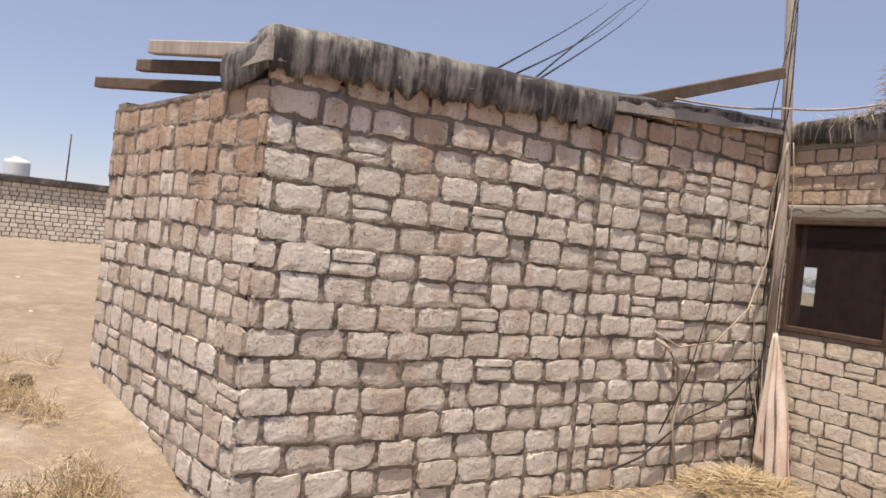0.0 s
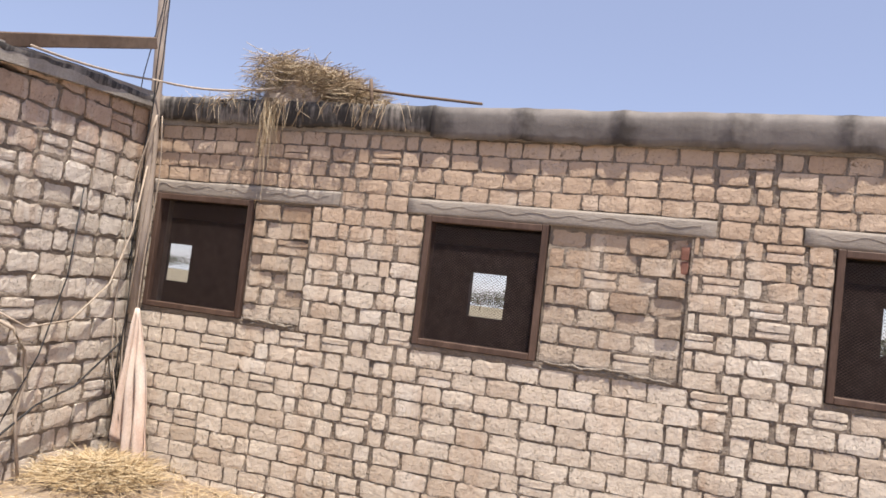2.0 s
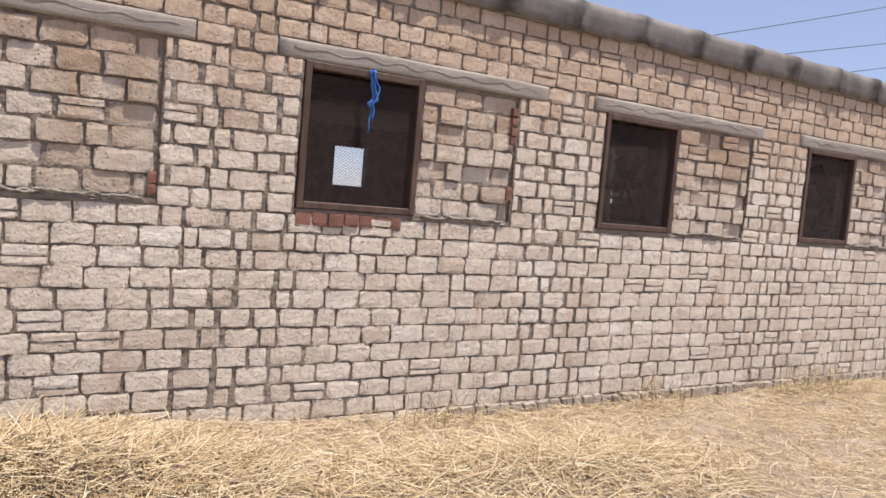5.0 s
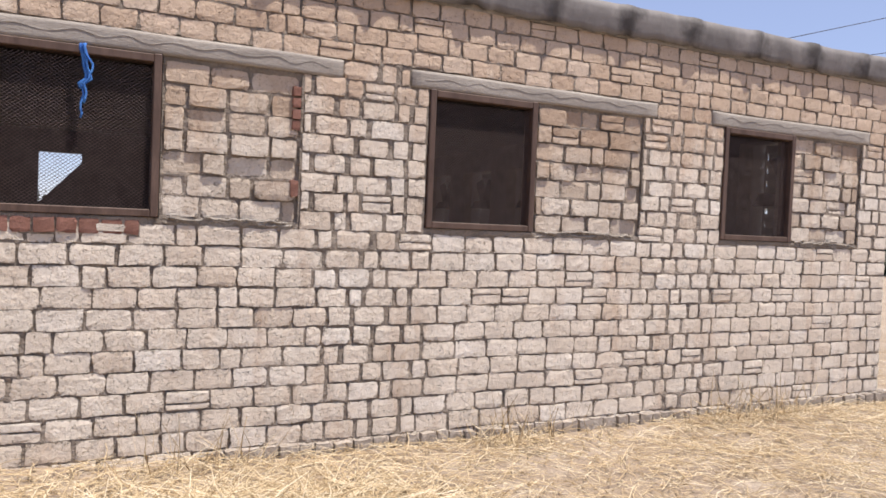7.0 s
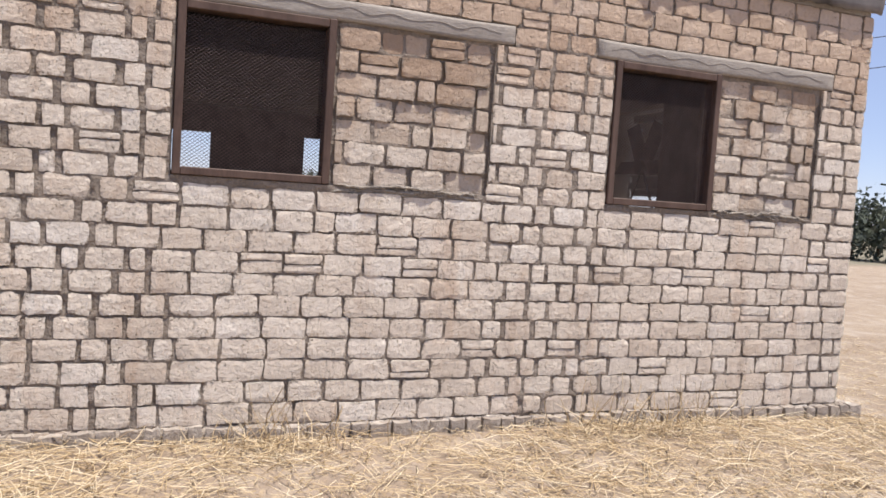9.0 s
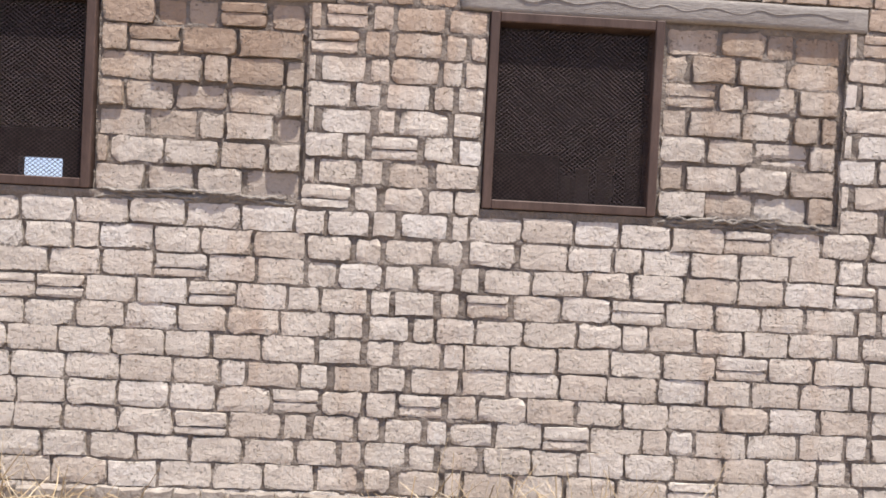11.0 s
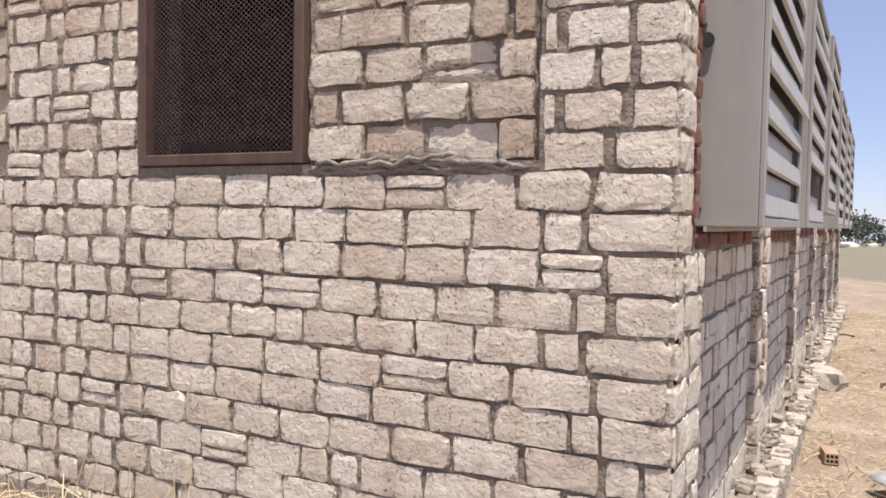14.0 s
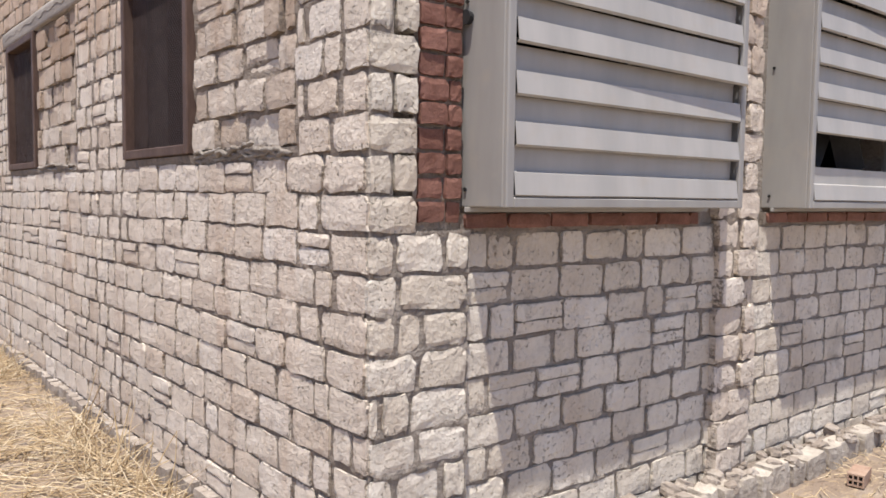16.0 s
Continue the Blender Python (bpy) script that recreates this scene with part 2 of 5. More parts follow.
def fascia_material(name, tones, soot, lap=0.0):
    m, nt, b = nodes(name, 0.7)
    p = place(nt)
    base = mix(nt, grey(nt, cloud(nt, p, 3, 5), 0.35, 0.65), *tones)
    drip = op(nt, "ADD", op(nt, "MULTIPLY", cloud(nt, place(nt, (9, 9, 1.1)), 2.0, 5, 0.7), 0.5), op(nt, "MULTIPLY", cloud(nt, p, 2.6, 4), 0.5))
    base = mix(nt, op(nt, "MULTIPLY", grey(nt, drip, 0.5 - 0.11 * soot, 0.63 - 0.1 * soot), soot), base, (0.022, 0.02, 0.02))
    if lap:  # tar brushed over the laps between the sheets
        s = nt.nodes.new("ShaderNodeSeparateXYZ")
        nt.links.new(p, s.inputs[0])
        off = op(nt, "ABSOLUTE", op(nt, "SUBTRACT", op(nt, "FRACT", op(nt, "ADD", op(nt, "DIVIDE", s.outputs[0], lap), 0.898)), 0.45))
        tar = op(nt, "ADD", off, op(nt, "MULTIPLY", op(nt, "SUBTRACT", cloud(nt, p, 3.1, 5), 0.5), 0.9))
        base = mix(nt, ramp(nt, tar, [(0.01, (0.85, 0.85, 0.85)), (0.2, (0, 0, 0))]), base, (0.04, 0.034, 0.032))
    nt.links.new(base, b.inputs["Base Color"])
    relief(nt, b, cloud(nt, p, 16, 5), 0.35, 0.01)
    return m


FELT = fascia_material("grey_roof_felt", ((0.145, 0.132, 0.126), (0.225, 0.205, 0.195)), 0.15, 0.725)
TARRED = fascia_material("tarred_roof_edge", ((0.22, 0.20, 0.185), (0.34, 0.31, 0.28)), 0.9)
CAPPING = grainy("slab_concrete", (0.33, 0.30, 0.27), (0.46, 0.42, 0.38), 3, 0.92, 0.7, 0.015, 50)

# ---- mesh helpers ----


def mesh_of(name, verts, faces, material, smooth=False):
    me = bpy.data.meshes.new(name)
    me.from_pydata(verts, [], faces)
    me.materials.append(material)
    if smooth:
        me.polygons.foreach_set("use_smooth", [True] * len(me.polygons))
    me.update()
    return me


def bm_mesh(name, bm, material, smooth=False):
    bmesh.ops.recalc_face_normals(bm, faces=bm.faces)
    me = bpy.data.meshes.new(name)
    bm.to_mesh(me)
    bm.free()
    me.materials.append(material)
    if smooth:
        me.polygons.foreach_set("use_smooth", [True] * len(me.polygons))
    return me


def part(name, bm, material, parent, label="", smooth=False):
    """One mesh under a thing or under a part."""
    me = bm if isinstance(bm, bpy.types.Mesh) else bm_mesh(name, bm, material, smooth)
    ob = new(name, me)
    ob.parent = parent
    return tagged(ob, label)


def box(bm, lo, hi, bevel=0.0, m=None):
    r = bmesh.ops.create_cube(bm, size=1)
    vs = r["verts"]
    for v in vs:
        v.co = Vector([lo[i] + (v.co[i] + 0.5) * (hi[i] - lo[i]) for i in range(3)])
    if bevel:
        es = list({e for v in vs for e in v.link_edges})
        g = bmesh.ops.bevel(bm, geom=es, offset=bevel, segments=1, affect="EDGES")
        vs = list({v for f in g["faces"] for v in f.verts} | {v for v in vs if v.is_valid})
    if m is not None:
        bmesh.ops.transform(bm, matrix=m, verts=vs)
    return bm


def solid(lo, hi, bevel=0.0, m=None):
    return box(bmesh.new(), lo, hi, bevel, m)


def drum(bm, a, b, r0, r1, n=12):
    a, b = Vector(a), Vector(b)
    g = bmesh.ops.create_cone(bm, cap_ends=True, segments=n, radius1=r0, radius2=r1, depth=(b - a).length)
    turn = (b - a).to_track_quat("Z", "Y").to_matrix().to_4x4()
    bmesh.ops.transform(bm, matrix=Matrix.Translation((a + b) / 2) @ turn, verts=g["verts"])
    return bm


def line_mesh(name, pts, radius, material, sides=5, taper=1.0):
    """A round cord through the points."""
    pts = [Vector(p) for p in pts]
    vs, fs = [], []
    for i, p in enumerate(pts):
        d = (pts[min(i + 1, len(pts) - 1)] - pts[max(i - 1, 0)]).normalized()
        a = d.orthogonal().normalized()
        b = d.cross(a)
        r = radius * (1 + (taper - 1) * i / max(1, len(pts) - 1))
        for k in range(sides):
            w = 2 * math.pi * k / sides
            vs.append(p + r * (math.cos(w) * a + math.sin(w) * b))
    for i in range(len(pts) - 1):
        for k in range(sides):
            fs.append((i * sides + k, i * sides + (k + 1) % sides, (i + 1) * sides + (k + 1) % sides, (i + 1) * sides + k))
    fs += [tuple(range(sides))[::-1], tuple(range((len(pts) - 1) * sides, len(pts) * sides))]
    return mesh_of(name, vs, fs, material, True)


def sag(a, b, drop, n=14, wob=0.0, seed=0):
    a, b, rng = Vector(a), Vector(b), random.Random(seed)
    out = []
    for i in range(n + 1):
        f = i / n
        p = a.lerp(b, f) - Vector((0, 0, 4 * drop * f * (1 - f)))
        if 0 < i < n:
            p += Vector([rng.uniform(-wob, wob) for _ in range(3)])
        out.append(p)
    return out


def strands(name, roots, heads, bends, width, material, rng):
    """Thin bent three-sided stems from arrays of roots and heads."""
    n = len(roots)
    mid = (roots + heads) / 2 + bends
    d = heads - roots
    side = np.cross(d, np.array([0.3, 0.2, 1.0]))
    side /= np.linalg.norm(side, axis=1, keepdims=True) + 1e-9
    up = np.cross(side, d)
    up /= np.linalg.norm(up, axis=1, keepdims=True) + 1e-9
    w = width * rng.uniform(0.6, 1.4, (n, 1))
    rings = []
    for c, s in ((roots, 1.0), (mid, 1.0), (heads, 0.6)):
        rings += [c + side * w * s, c - side * w * s, c + up * w * s]
    vs = np.stack(rings, axis=1).reshape(-1, 3)
    quads = []
    for s in (0, 3):
        for k in range(3):
            quads.append((s + k, s + (k + 1) % 3, s + 3 + (k + 1) % 3, s + 3 + k))
    fs = (np.array(quads)[None] + (np.arange(n) * 9)[:, None, None]).reshape(-1, 4)
    me = bpy.data.meshes.new(name)
    me.vertices.add(len(vs))
    me.vertices.foreach_set("co", vs.astype(np.float32).ravel())
    me.loops.add(fs.size)
    me.loops.foreach_set("vertex_index", fs.astype(np.int32).ravel())
    me.polygons.add(len(fs))
    me.polygons.foreach_set("loop_start", np.arange(0, fs.size, 4, dtype=np.int32))
    me.update(calc_edges=True)
    me.materials.append(material)
    return me


def step(a, b, v):
    f = min(1, max(0, (v - a) / (b - a)))
    return f * f * (3 - 2 * f)


def along(x, table):
    xs, ys = zip(*table)
    return float(np.interp(x, xs, ys))


WALLFOOT = [(-6, 0.45), (0, 0.34), (4.5, 0.22), (7.5, 0.34), (9, 0.2), (10.5, 0.12), (12, 0.11), (16, 0.12), (18, 0.06), (30, -0.05)]
TRODDEN = [(-12, 0.98), (-1.6, 0.86), (0, 0.62), (1.2, 0.36), (3, 0.4), (5.2, 0.6), (7.4, 0.44), (10, 0.42), (12, 0.36), (15, 0.12), (18, 0.0), (30, -0.05)]


def ground_z(x, y):
    w = max(step(0, 4.5, -y), step(-1, -3, x))
    z = (1 - w) * along(x, WALLFOOT) + w * along(x, TRODDEN)
    near = step(60, 20, abs(x - 8) + abs(y))
    z += near * (0.035 * noise.noise((x * 0.8, y * 0.8, 0)) + 0.02 * noise.noise((x * 2.6, y * 2.6, 3)))
    z += 0.2 * math.exp(-((x - 7.35) ** 2 / 0.75 + (y + 1.2) ** 2 / 0.35)) + 0.13 * math.exp(-((x - 10.1) ** 2 / 1.3 + (y + 1.6) ** 2 / 0.45))
    z += 0.13 * math.exp(-((x - 1.08) ** 2 / 0.16 + (y + 0.62) ** 2 / 0.18))
    z -= 22.0 * step(85, 280, y)
    z += 0.5 * step(34, 40, y) * step(52, 44, y) * step(14, 20, x)
    return z


# ---- ground ----
gx = sorted(set([round(v, 3) for v in np.arange(-7, 24, 0.2)] + [-1500, -600, -250, -120, -70, -50, -38, -32, -27, -24, -20, -17, -14, -12, -10, -8.5, 25, 27, 30, 35, 42, 50, 65, 90, 140, 250, 600, 1500]))
gy = sorted(set([round(v, 3) for v in np.arange(-9, 4, 0.2)] + [round(v, 3) for v in np.arange(4, 20, 0.8)] + [-1500, -600, -250, -120, -60, -35, -24, -18, -14, -11, 22, 26, 30, 34, 36, 38, 40, 44, 48, 52, 60, 85, 110, 140, 180, 230, 280, 600, 1500]))
gv = [(x, y, ground_z(x, y)) for y in gy for x in gx]
gn = len(gx)
gf = [(j * gn + i, j * gn + i + 1, (j + 1) * gn + i + 1, (j + 1) * gn + i) for j in range(len(gy) - 1) for i in range(gn - 1)]
tagged(new("ground", mesh_of("ground", gv, gf, GROUND, True)), "dry sandy ground scattered with straw and chaff", "ground", kind="structure")

# ---- walls of blocks ----


def block_variant(i, rough=1.0, round_=1.0):
    """A rough-faced block, 1 long and 1 high, with its face at y = 0 and its root behind."""
    rng = random.Random(100 + i)
    xs, zs = (-0.5, -0.36, 0.0, 0.36, 0.5), (-0.5, -0.28, 0.28, 0.5)
    vs, fs = [], []
    for j, z in enumerate(zs):
        for k, x in enumerate(xs):
            rim = (j in (0, 3)) + (k in (0, 4))
            y = (0.0, 0.0013 * round_, 0.0038 * round_)[rim] + rng.uniform(-0.0016, 0.0016) * rough
            s = 1 - 0.03 * round_ * (rim == 2) * rng.uniform(0.0, 1.8)
            vs.append((x * s + rng.uniform(-0.026, 0.026) * rough, y, z * s + rng.uniform(-0.05, 0.05) * rough))
    for j in range(3):
        for k in range(4):
            a = j * 5 + k
            fs.append((a, a + 1, a + 6, a + 5))
    ring = [0, 1, 2, 3, 4, 9, 14, 19, 18, 17, 16, 15, 10, 5]
    n0 = len(vs)
    for a in ring:
        x, y, z = vs[a]
        vs.append((x, 0.1, z))
    for q in range(len(ring)):
        r = (q + 1) % len(ring)
        fs.append((ring[r], ring[q], n0 + q, n0 + r))
    return vs, fs


VARIANTS = [block_variant(i) for i in range(18)] + [block_variant(i, 1.4, 2.0) for i in range(18, 36)]
MESHES = {}
RIM = [0.0 if k in (6, 7, 8, 11, 12, 13) else 1.0 for k in range(34)]


def rimmed(me):
    """Marks the outline of each block, where mortar laps over the stone."""
    at = me.attributes.new("rim", "FLOAT", "POINT")
    at.data.foreach_set("value", RIM * (len(me.vertices) // 34))
    return me



def block_mesh(v, material):
    key = (v, material.name)
    if key not in MESHES:
        vs, fs = VARIANTS[v]
        MESHES[key] = rimmed(mesh_of("block", vs, fs, material, False))
    return MESHES[key]


def lay(seed, u0, u1, z0, z1, holes=(), bands=(), course=0.1395, length=0.255, joint=0.011, bond=0.5, jag=0.004, wavy=0.012):
    """Blocks (u, z, width, height, turn, out) in courses, keeping out of the holes; bands are stretches of short blocks with wide joints."""
    rng = random.Random(seed)
    out = []
    rows = int(round((z1 - z0) / course))
    for r in range(rows):
        z = z0 + (r + 0.5) * (z1 - z0) / rows
        spans = [(u0, u1)]
        for a, b, c, d in holes:
            if c < z < d:
                spans = [s for lo, hi in spans for s in ((lo, min(hi, a)), (max(lo, b), hi)) if s[1] - s[0] > 0.05]
        for lo, hi in spans:
            u = lo
            first = True
            turn = r % 2 == 0
            while u < hi - 0.04:
                band = any(a < u + 0.06 < b for a, b in bands)
                if band:
                    j = rng.choice((0.018, 0.03, 0.042)) + rng.uniform(-0.006, 0.008)
                    w = j + (rng.uniform(0.18, 0.245) if turn else rng.uniform(0.075, 0.15))
                    turn = not turn
                else:
                    w = length * rng.uniform(0.9, 1.08)
                    if rng.random() < 0.1:
                        w *= 0.55
                    j = joint * rng.uniform(0.9, 1.9)
                if first and r % 2:
                    w *= bond
                first = False
                if hi - u - w < 0.09:
                    w = hi - u
                wave = wavy * noise.noise((u * 0.9, z * 0.7, seed))
                h = (z1 - z0) / rows - joint * rng.uniform(0.75, 1.25) - (0.005 if band else 0)
                c = u + w / 2
                tilt = rng.uniform(-0.012, 0.012)
                push = rng.uniform(-jag, jag)
                if rng.random() < 0.07 and w > 0.18:
                    f = rng.uniform(0.35, 0.65)
                    out.append((c, z + wave - h / 2 + h * f / 2, w - j, h * f - 0.006, tilt, push))
                    out.append((c, z + wave + h / 2 - h * (1 - f) / 2, w - j, h * (1 - f) - 0.006, tilt, push - 0.004))
                else:
                    out.append((c, z + wave + rng.uniform(-0.003, 0.003), w - j, h, tilt, push))
                u += w
    return out


def wall_frame(a, b):
    """A frame with u from a to b, and its face's normal to the right of that way."""
    a, b = Vector((*a, 0)), Vector((*b, 0))
    d = (b - a).normalized()
    return Matrix.Translation(a) @ Matrix((d, Vector((-d.y, d.x, 0)), Vector((0, 0, 1)))).transposed().to_4x4()


def raise_wall(name, label, frame_, blocks, material, singles, brick="block", rugged=False):
    """Blocks on a wall: those that singles picks are objects, the rest is one mesh."""
    rng = random.Random(len(blocks))
    vs, fs, count = [], [], 0
    owner = name
    for u, z, w, h, tilt, push in blocks:
        v = rng.randrange(18) + (18 if rugged or rng.random() < 0.12 else 0)
        flip = -1 if rng.random() < 0.5 else 1
        m = Matrix.Translation((u, push, z)) @ Matrix.Rotation(tilt, 4, "Y") @ Matrix.Diagonal((w, 1, h, 1))
        if flip < 0:
            m = m @ Matrix.Rotation(math.pi, 4, "Y")
        if count < 300 and singles(u, z):
            count += 1
            ob = new(brick, block_mesh(v, material))
            ob.parent = owner
            ob.matrix_basis = frame_ @ m
        else:
            bv, bf = VARIANTS[v]
            n0 = len(vs)
            vs += [frame_ @ m @ Vector(p) for p in bv]
            fs += [tuple(n0 + i for i in f) for f in bf]
    if vs:
        ob = new("blockwork", rimmed(mesh_of("blockwork", vs, fs, material)))
        ob.parent = owner
        tagged(ob, label, kind="stuff")


def core(name, label, frame_, u0, u1, z0, z1, holes, thick, material, category="wall", face=0.021):
    """The wall's own body behind the blocks, with openings through it."""
    us = sorted({u0, u1} | {v for h in holes for v in h[:2] if u0 < v < u1})
    zs = sorted({z0, z1} | {v for h in holes for v in h[2:] if z0 < v < z1})
    bm = bmesh.new()

    def full(i, j):
        if not (0 <= i < len(us) - 1 and 0 <= j < len(zs) - 1):
            return False
        u, z = (us[i] + us[i + 1]) / 2, (zs[j] + zs[j + 1]) / 2
        return not any(a < u < b and c < z < d for a, b, c, d in holes)

    def quad(*ps):
        bm.faces.new([bm.verts.new(frame_ @ Vector(p)) for p in ps])

    for i in range(len(us) - 1):
        for j in range(len(zs) - 1):
            if not full(i, j):
                continue
            a, b, c, d = us[i], us[i + 1], zs[j], zs[j + 1]
            quad((a, face, c), (b, face, c), (b, face, d), (a, face, d))
            quad((a, thick, c), (a, thick, d), (b, thick, d), (b, thick, c))
            if not full(i - 1, j):
                quad((a, face, c), (a, face, d), (a, thick, d), (a, thick, c))
            if not full(i + 1, j):
                quad((b, face, c), (b, thick, c), (b, thick, d), (b, face, d))
            if not full(i, j - 1):
                quad((a, face, c), (a, thick, c), (b, thick, c), (b, face, c))
            if not full(i, j + 1):
                quad((a, face, d), (b, face, d), (b, thick, d), (a, thick, d))
    bmesh.ops.remove_doubles(bm, verts=bm.verts, dist=1e-5)
    return tagged(new(name, bm_mesh(name, bm, material)), label, category, kind="structure")


def lattice(rng, nu, nz, cu, cz):
    """Smooth random hills, -1 to 1, on a grid of nu by nz points, with hills of cu by cz points."""
    a = rng.uniform(-1, 1, (int(nz / cz) + 3, int(nu / cu) + 3))
    x, z = np.arange(nu) / cu, np.arange(nz) / cz
    i, j = x.astype(int), z.astype(int)
    fx, fz = x - i, z - j
    fx, fz = fx * fx * (3 - 2 * fx), (fz * fz * (3 - 2 * fz))[:, None]
    top = a[j][:, i] * (1 - fx) + a[j][:, i + 1] * fx
    low = a[j + 1][:, i] * (1 - fx) + a[j + 1][:, i + 1] * fx
    return top * (1 - fz) + low * fz


def mortar_bed(owner, frame_, blocks, u0, u1, z0, z1, holes, material, seed, base=0.0105, cell=0.0135):
    """Uneven mortar between the blocks, here sunk, there squeezed out over their edges."""
    nu, nz = int((u1 - u0) / cell) + 1, int((z1 - z0) / cell) + 1
    us, zs = np.linspace(u0, u1, nu), np.linspace(z0, z1, nz)
    deep = np.zeros((nz, nu))
    for u, z, w, h, tilt, push in blocks:
        i0, i1 = np.searchsorted(us, (u - w / 2, u + w / 2))
        j0, j1 = np.searchsorted(zs, (z - h / 2, z + h / 2))
        if i0 < i1 and j0 < j1:
            d = np.minimum(w / 2 - np.abs(us[i0:i1] - u)[None, :], h / 2 - np.abs(zs[j0:j1] - z)[:, None])
            deep[j0:j1, i0:i1] = np.maximum(deep[j0:j1, i0:i1], d)
    g = np.random.default_rng(seed)
    hills = 0.5 * lattice(g, nu, nz, 22, 12) + 0.45 * lattice(g, nu, nz, 7, 4) + 0.4 * lattice(g, nu, nz, 2.3, 1.7)
    y = np.clip(base + 0.0105 * hills, -0.006, 0.0185) + 0.42 * deep
    full = (deep > 0).astype(float)
    across = sum(np.roll(full, k, 1) for k in (-2, -1, 0, 1, 2)) / 5
    upward = sum(np.roll(full, k, 0) for k in (-2, -1, 0, 1, 2)) / 5
    y -= 0.014 * np.clip(0.72 - np.maximum(across, upward), 0, 0.5)  # wide joints are filled flush
    y = np.minimum(y, 0.0195)
    keep = np.ones((nz - 1, nu - 1), bool)
    lo = np.minimum(np.minimum(deep[:-1, :-1], deep[1:, :-1]), np.minimum(deep[:-1, 1:], deep[1:, 1:]))
    keep &= lo < 0.034
    cu, cz = (us[:-1] + us[1:]) / 2, (zs[:-1] + zs[1:]) / 2
    for a, b, c, d in holes:
        keep &= ~((cu[None, :] > a - cell / 2) & (cu[None, :] < b + cell / 2) & (cz[:, None] > c - cell / 2) & (cz[:, None] < d + cell / 2))
    U, Z = np.meshgrid(us, zs)
    m = np.array(frame_)
    vs = np.stack([U, y, Z], axis=-1).reshape(-1, 3) @ m[:3, :3].T + m[:3, 3]
    j, i = np.nonzero(keep)
    q = j * nu + i
    fs = np.stack([q, q + 1, q + nu + 1, q + nu], axis=1)
    me = bpy.data.meshes.new("mortar")
    me.vertices.add(len(vs))
    me.vertices.foreach_set("co", vs.ravel())
    me.loops.add(fs.size)
    me.loops.foreach_set("vertex_index", fs.astype(np.int32).ravel())
    me.polygons.add(len(fs))
    me.polygons.foreach_set("loop_start", np.arange(0, fs.size, 4, dtype=np.int32))
    me.update(calc_edges=True)
    me.polygons.foreach_set("use_smooth", np.ones(len(fs), bool))
    me.materials.append(material)
    ob = new("mortar", me)
    ob.parent = owner
    return tagged(ob, "uneven grey-brown mortar squeezed between the blocks", kind="stuff")


# ---- plan ----
END = 16.87           # east end of the long house
DEEP = 12.2           # its width
EAVES = 3.30
CORNER = (0.62, 0.0)   # where the annex meets the long wall
JUT = (1.215, -4.83)    # the annex's free corner
FAR = (-1.4, -5.48)   # the other end of the annex's front
WINDOWS = [(0.765, 1.767, 2.33), (3.32, 4.29, 5.29), (6.19, 7.12, 8.09), (8.995, 9.925, 10.80), (11.735, 12.655, 13.70), (14.61, 15.507, 16.45)]
LINTELS = [(0.65, 2.56), (3.16, 5.44), (5.99, 8.27), (8.81, 11.08), (11.59, 13.83), (14.46, 16.55)]
SILL, HEAD = 1.69, 2.69

south = wall_frame((0, 0), (1, 0))
openings = [(a, b, SILL, HEAD) for a, b, c in WINDOWS]
recesses = [(a, c, SILL, HEAD) for a, b, c in WINDOWS]
beams = [(a, b, HEAD, 2.815) for a, b in LINTELS]
piers = [(WINDOWS[i][2], WINDOWS[i + 1][0]) for i in range(5)] + [(16.45, 16.9)]
wall_south = core("wall_south", "long wall of pale limestone blocks in grey cement mortar", south, CORNER[0], END - 0.06, -0.3, EAVES, recesses, 0.24, MORTAR)

# lintels with trowelled cement
for k, (a, b) in enumerate(LINTELS):
    bm = bmesh.new()
    n = 26
    prof = [(0.03, 0.0), (0.0, 0.002), (-0.004, 0.02), (-0.004, 0.10), (0.0, 0.122), (0.03, 0.124)]
    rows = []
    for i in range(n + 1):
        x = a + (b - a) * i / n
        rows.append([bm.verts.new((x, y + 0.005 * noise.noise((x * 3, z * 9, k)), HEAD + z + 0.012 * noise.noise((x * 1.3, k, 0)))) for y, z in prof])
    for i in range(n):
        for j in range(len(prof) - 1):
            bm.faces.new((rows[i][j], rows[i + 1][j], rows[i + 1][j + 1], rows[i][j + 1]))
    bm.faces.new(rows[0])
    bm.faces.new(rows[-1])
    lintel = tagged(new("lintel", bm_mesh("lintel", bm, LINTEL, True)), "grey cement lintel over a window", "lintel", kind="structure")
    pts = [(a + 0.1 + (b - a - 0.2) * i / 90, -0.005, HEAD + 0.07 + (0.012 + 0.008 * noise.noise((i * 0.07, k, 3))) * math.sin(i * 0.5 + k + 1.5 * noise.noise((i * 0.06, k, 1))) + 0.01 * noise.noise((i * 0.13, k, 0))) for i in range(91)]
    part("trowel_ridge", line_mesh("trowel_ridge", pts, 0.0028, LINTEL, 4), LINTEL, lintel)

blocks = lay(3, CORNER[0], END + 0.045, -0.189, 1.652, [], piers, course=0.1315, length=0.258)
blocks += lay(4, CORNER[0], END + 0.045, 1.652, HEAD, recesses, piers, course=0.1297, length=0.258)
blocks += lay(5, CORNER[0], END + 0.045, HEAD, 2.815, [(a, b, HEAD, 2.815) for a, b in LINTELS], [(0, 20)], course=0.125)
blocks += lay(6, CORNER[0], END + 0.045, 2.815, EAVES, [], [(2.3, 3.3), (5.3, 6.0), (8.2, 8.9)], course=0.138, length=0.225)
mortar_bed(wall_south, south, blocks, CORNER[0], END + 0.02, -0.1, EAVES, recesses + beams, MORTAR, 1)
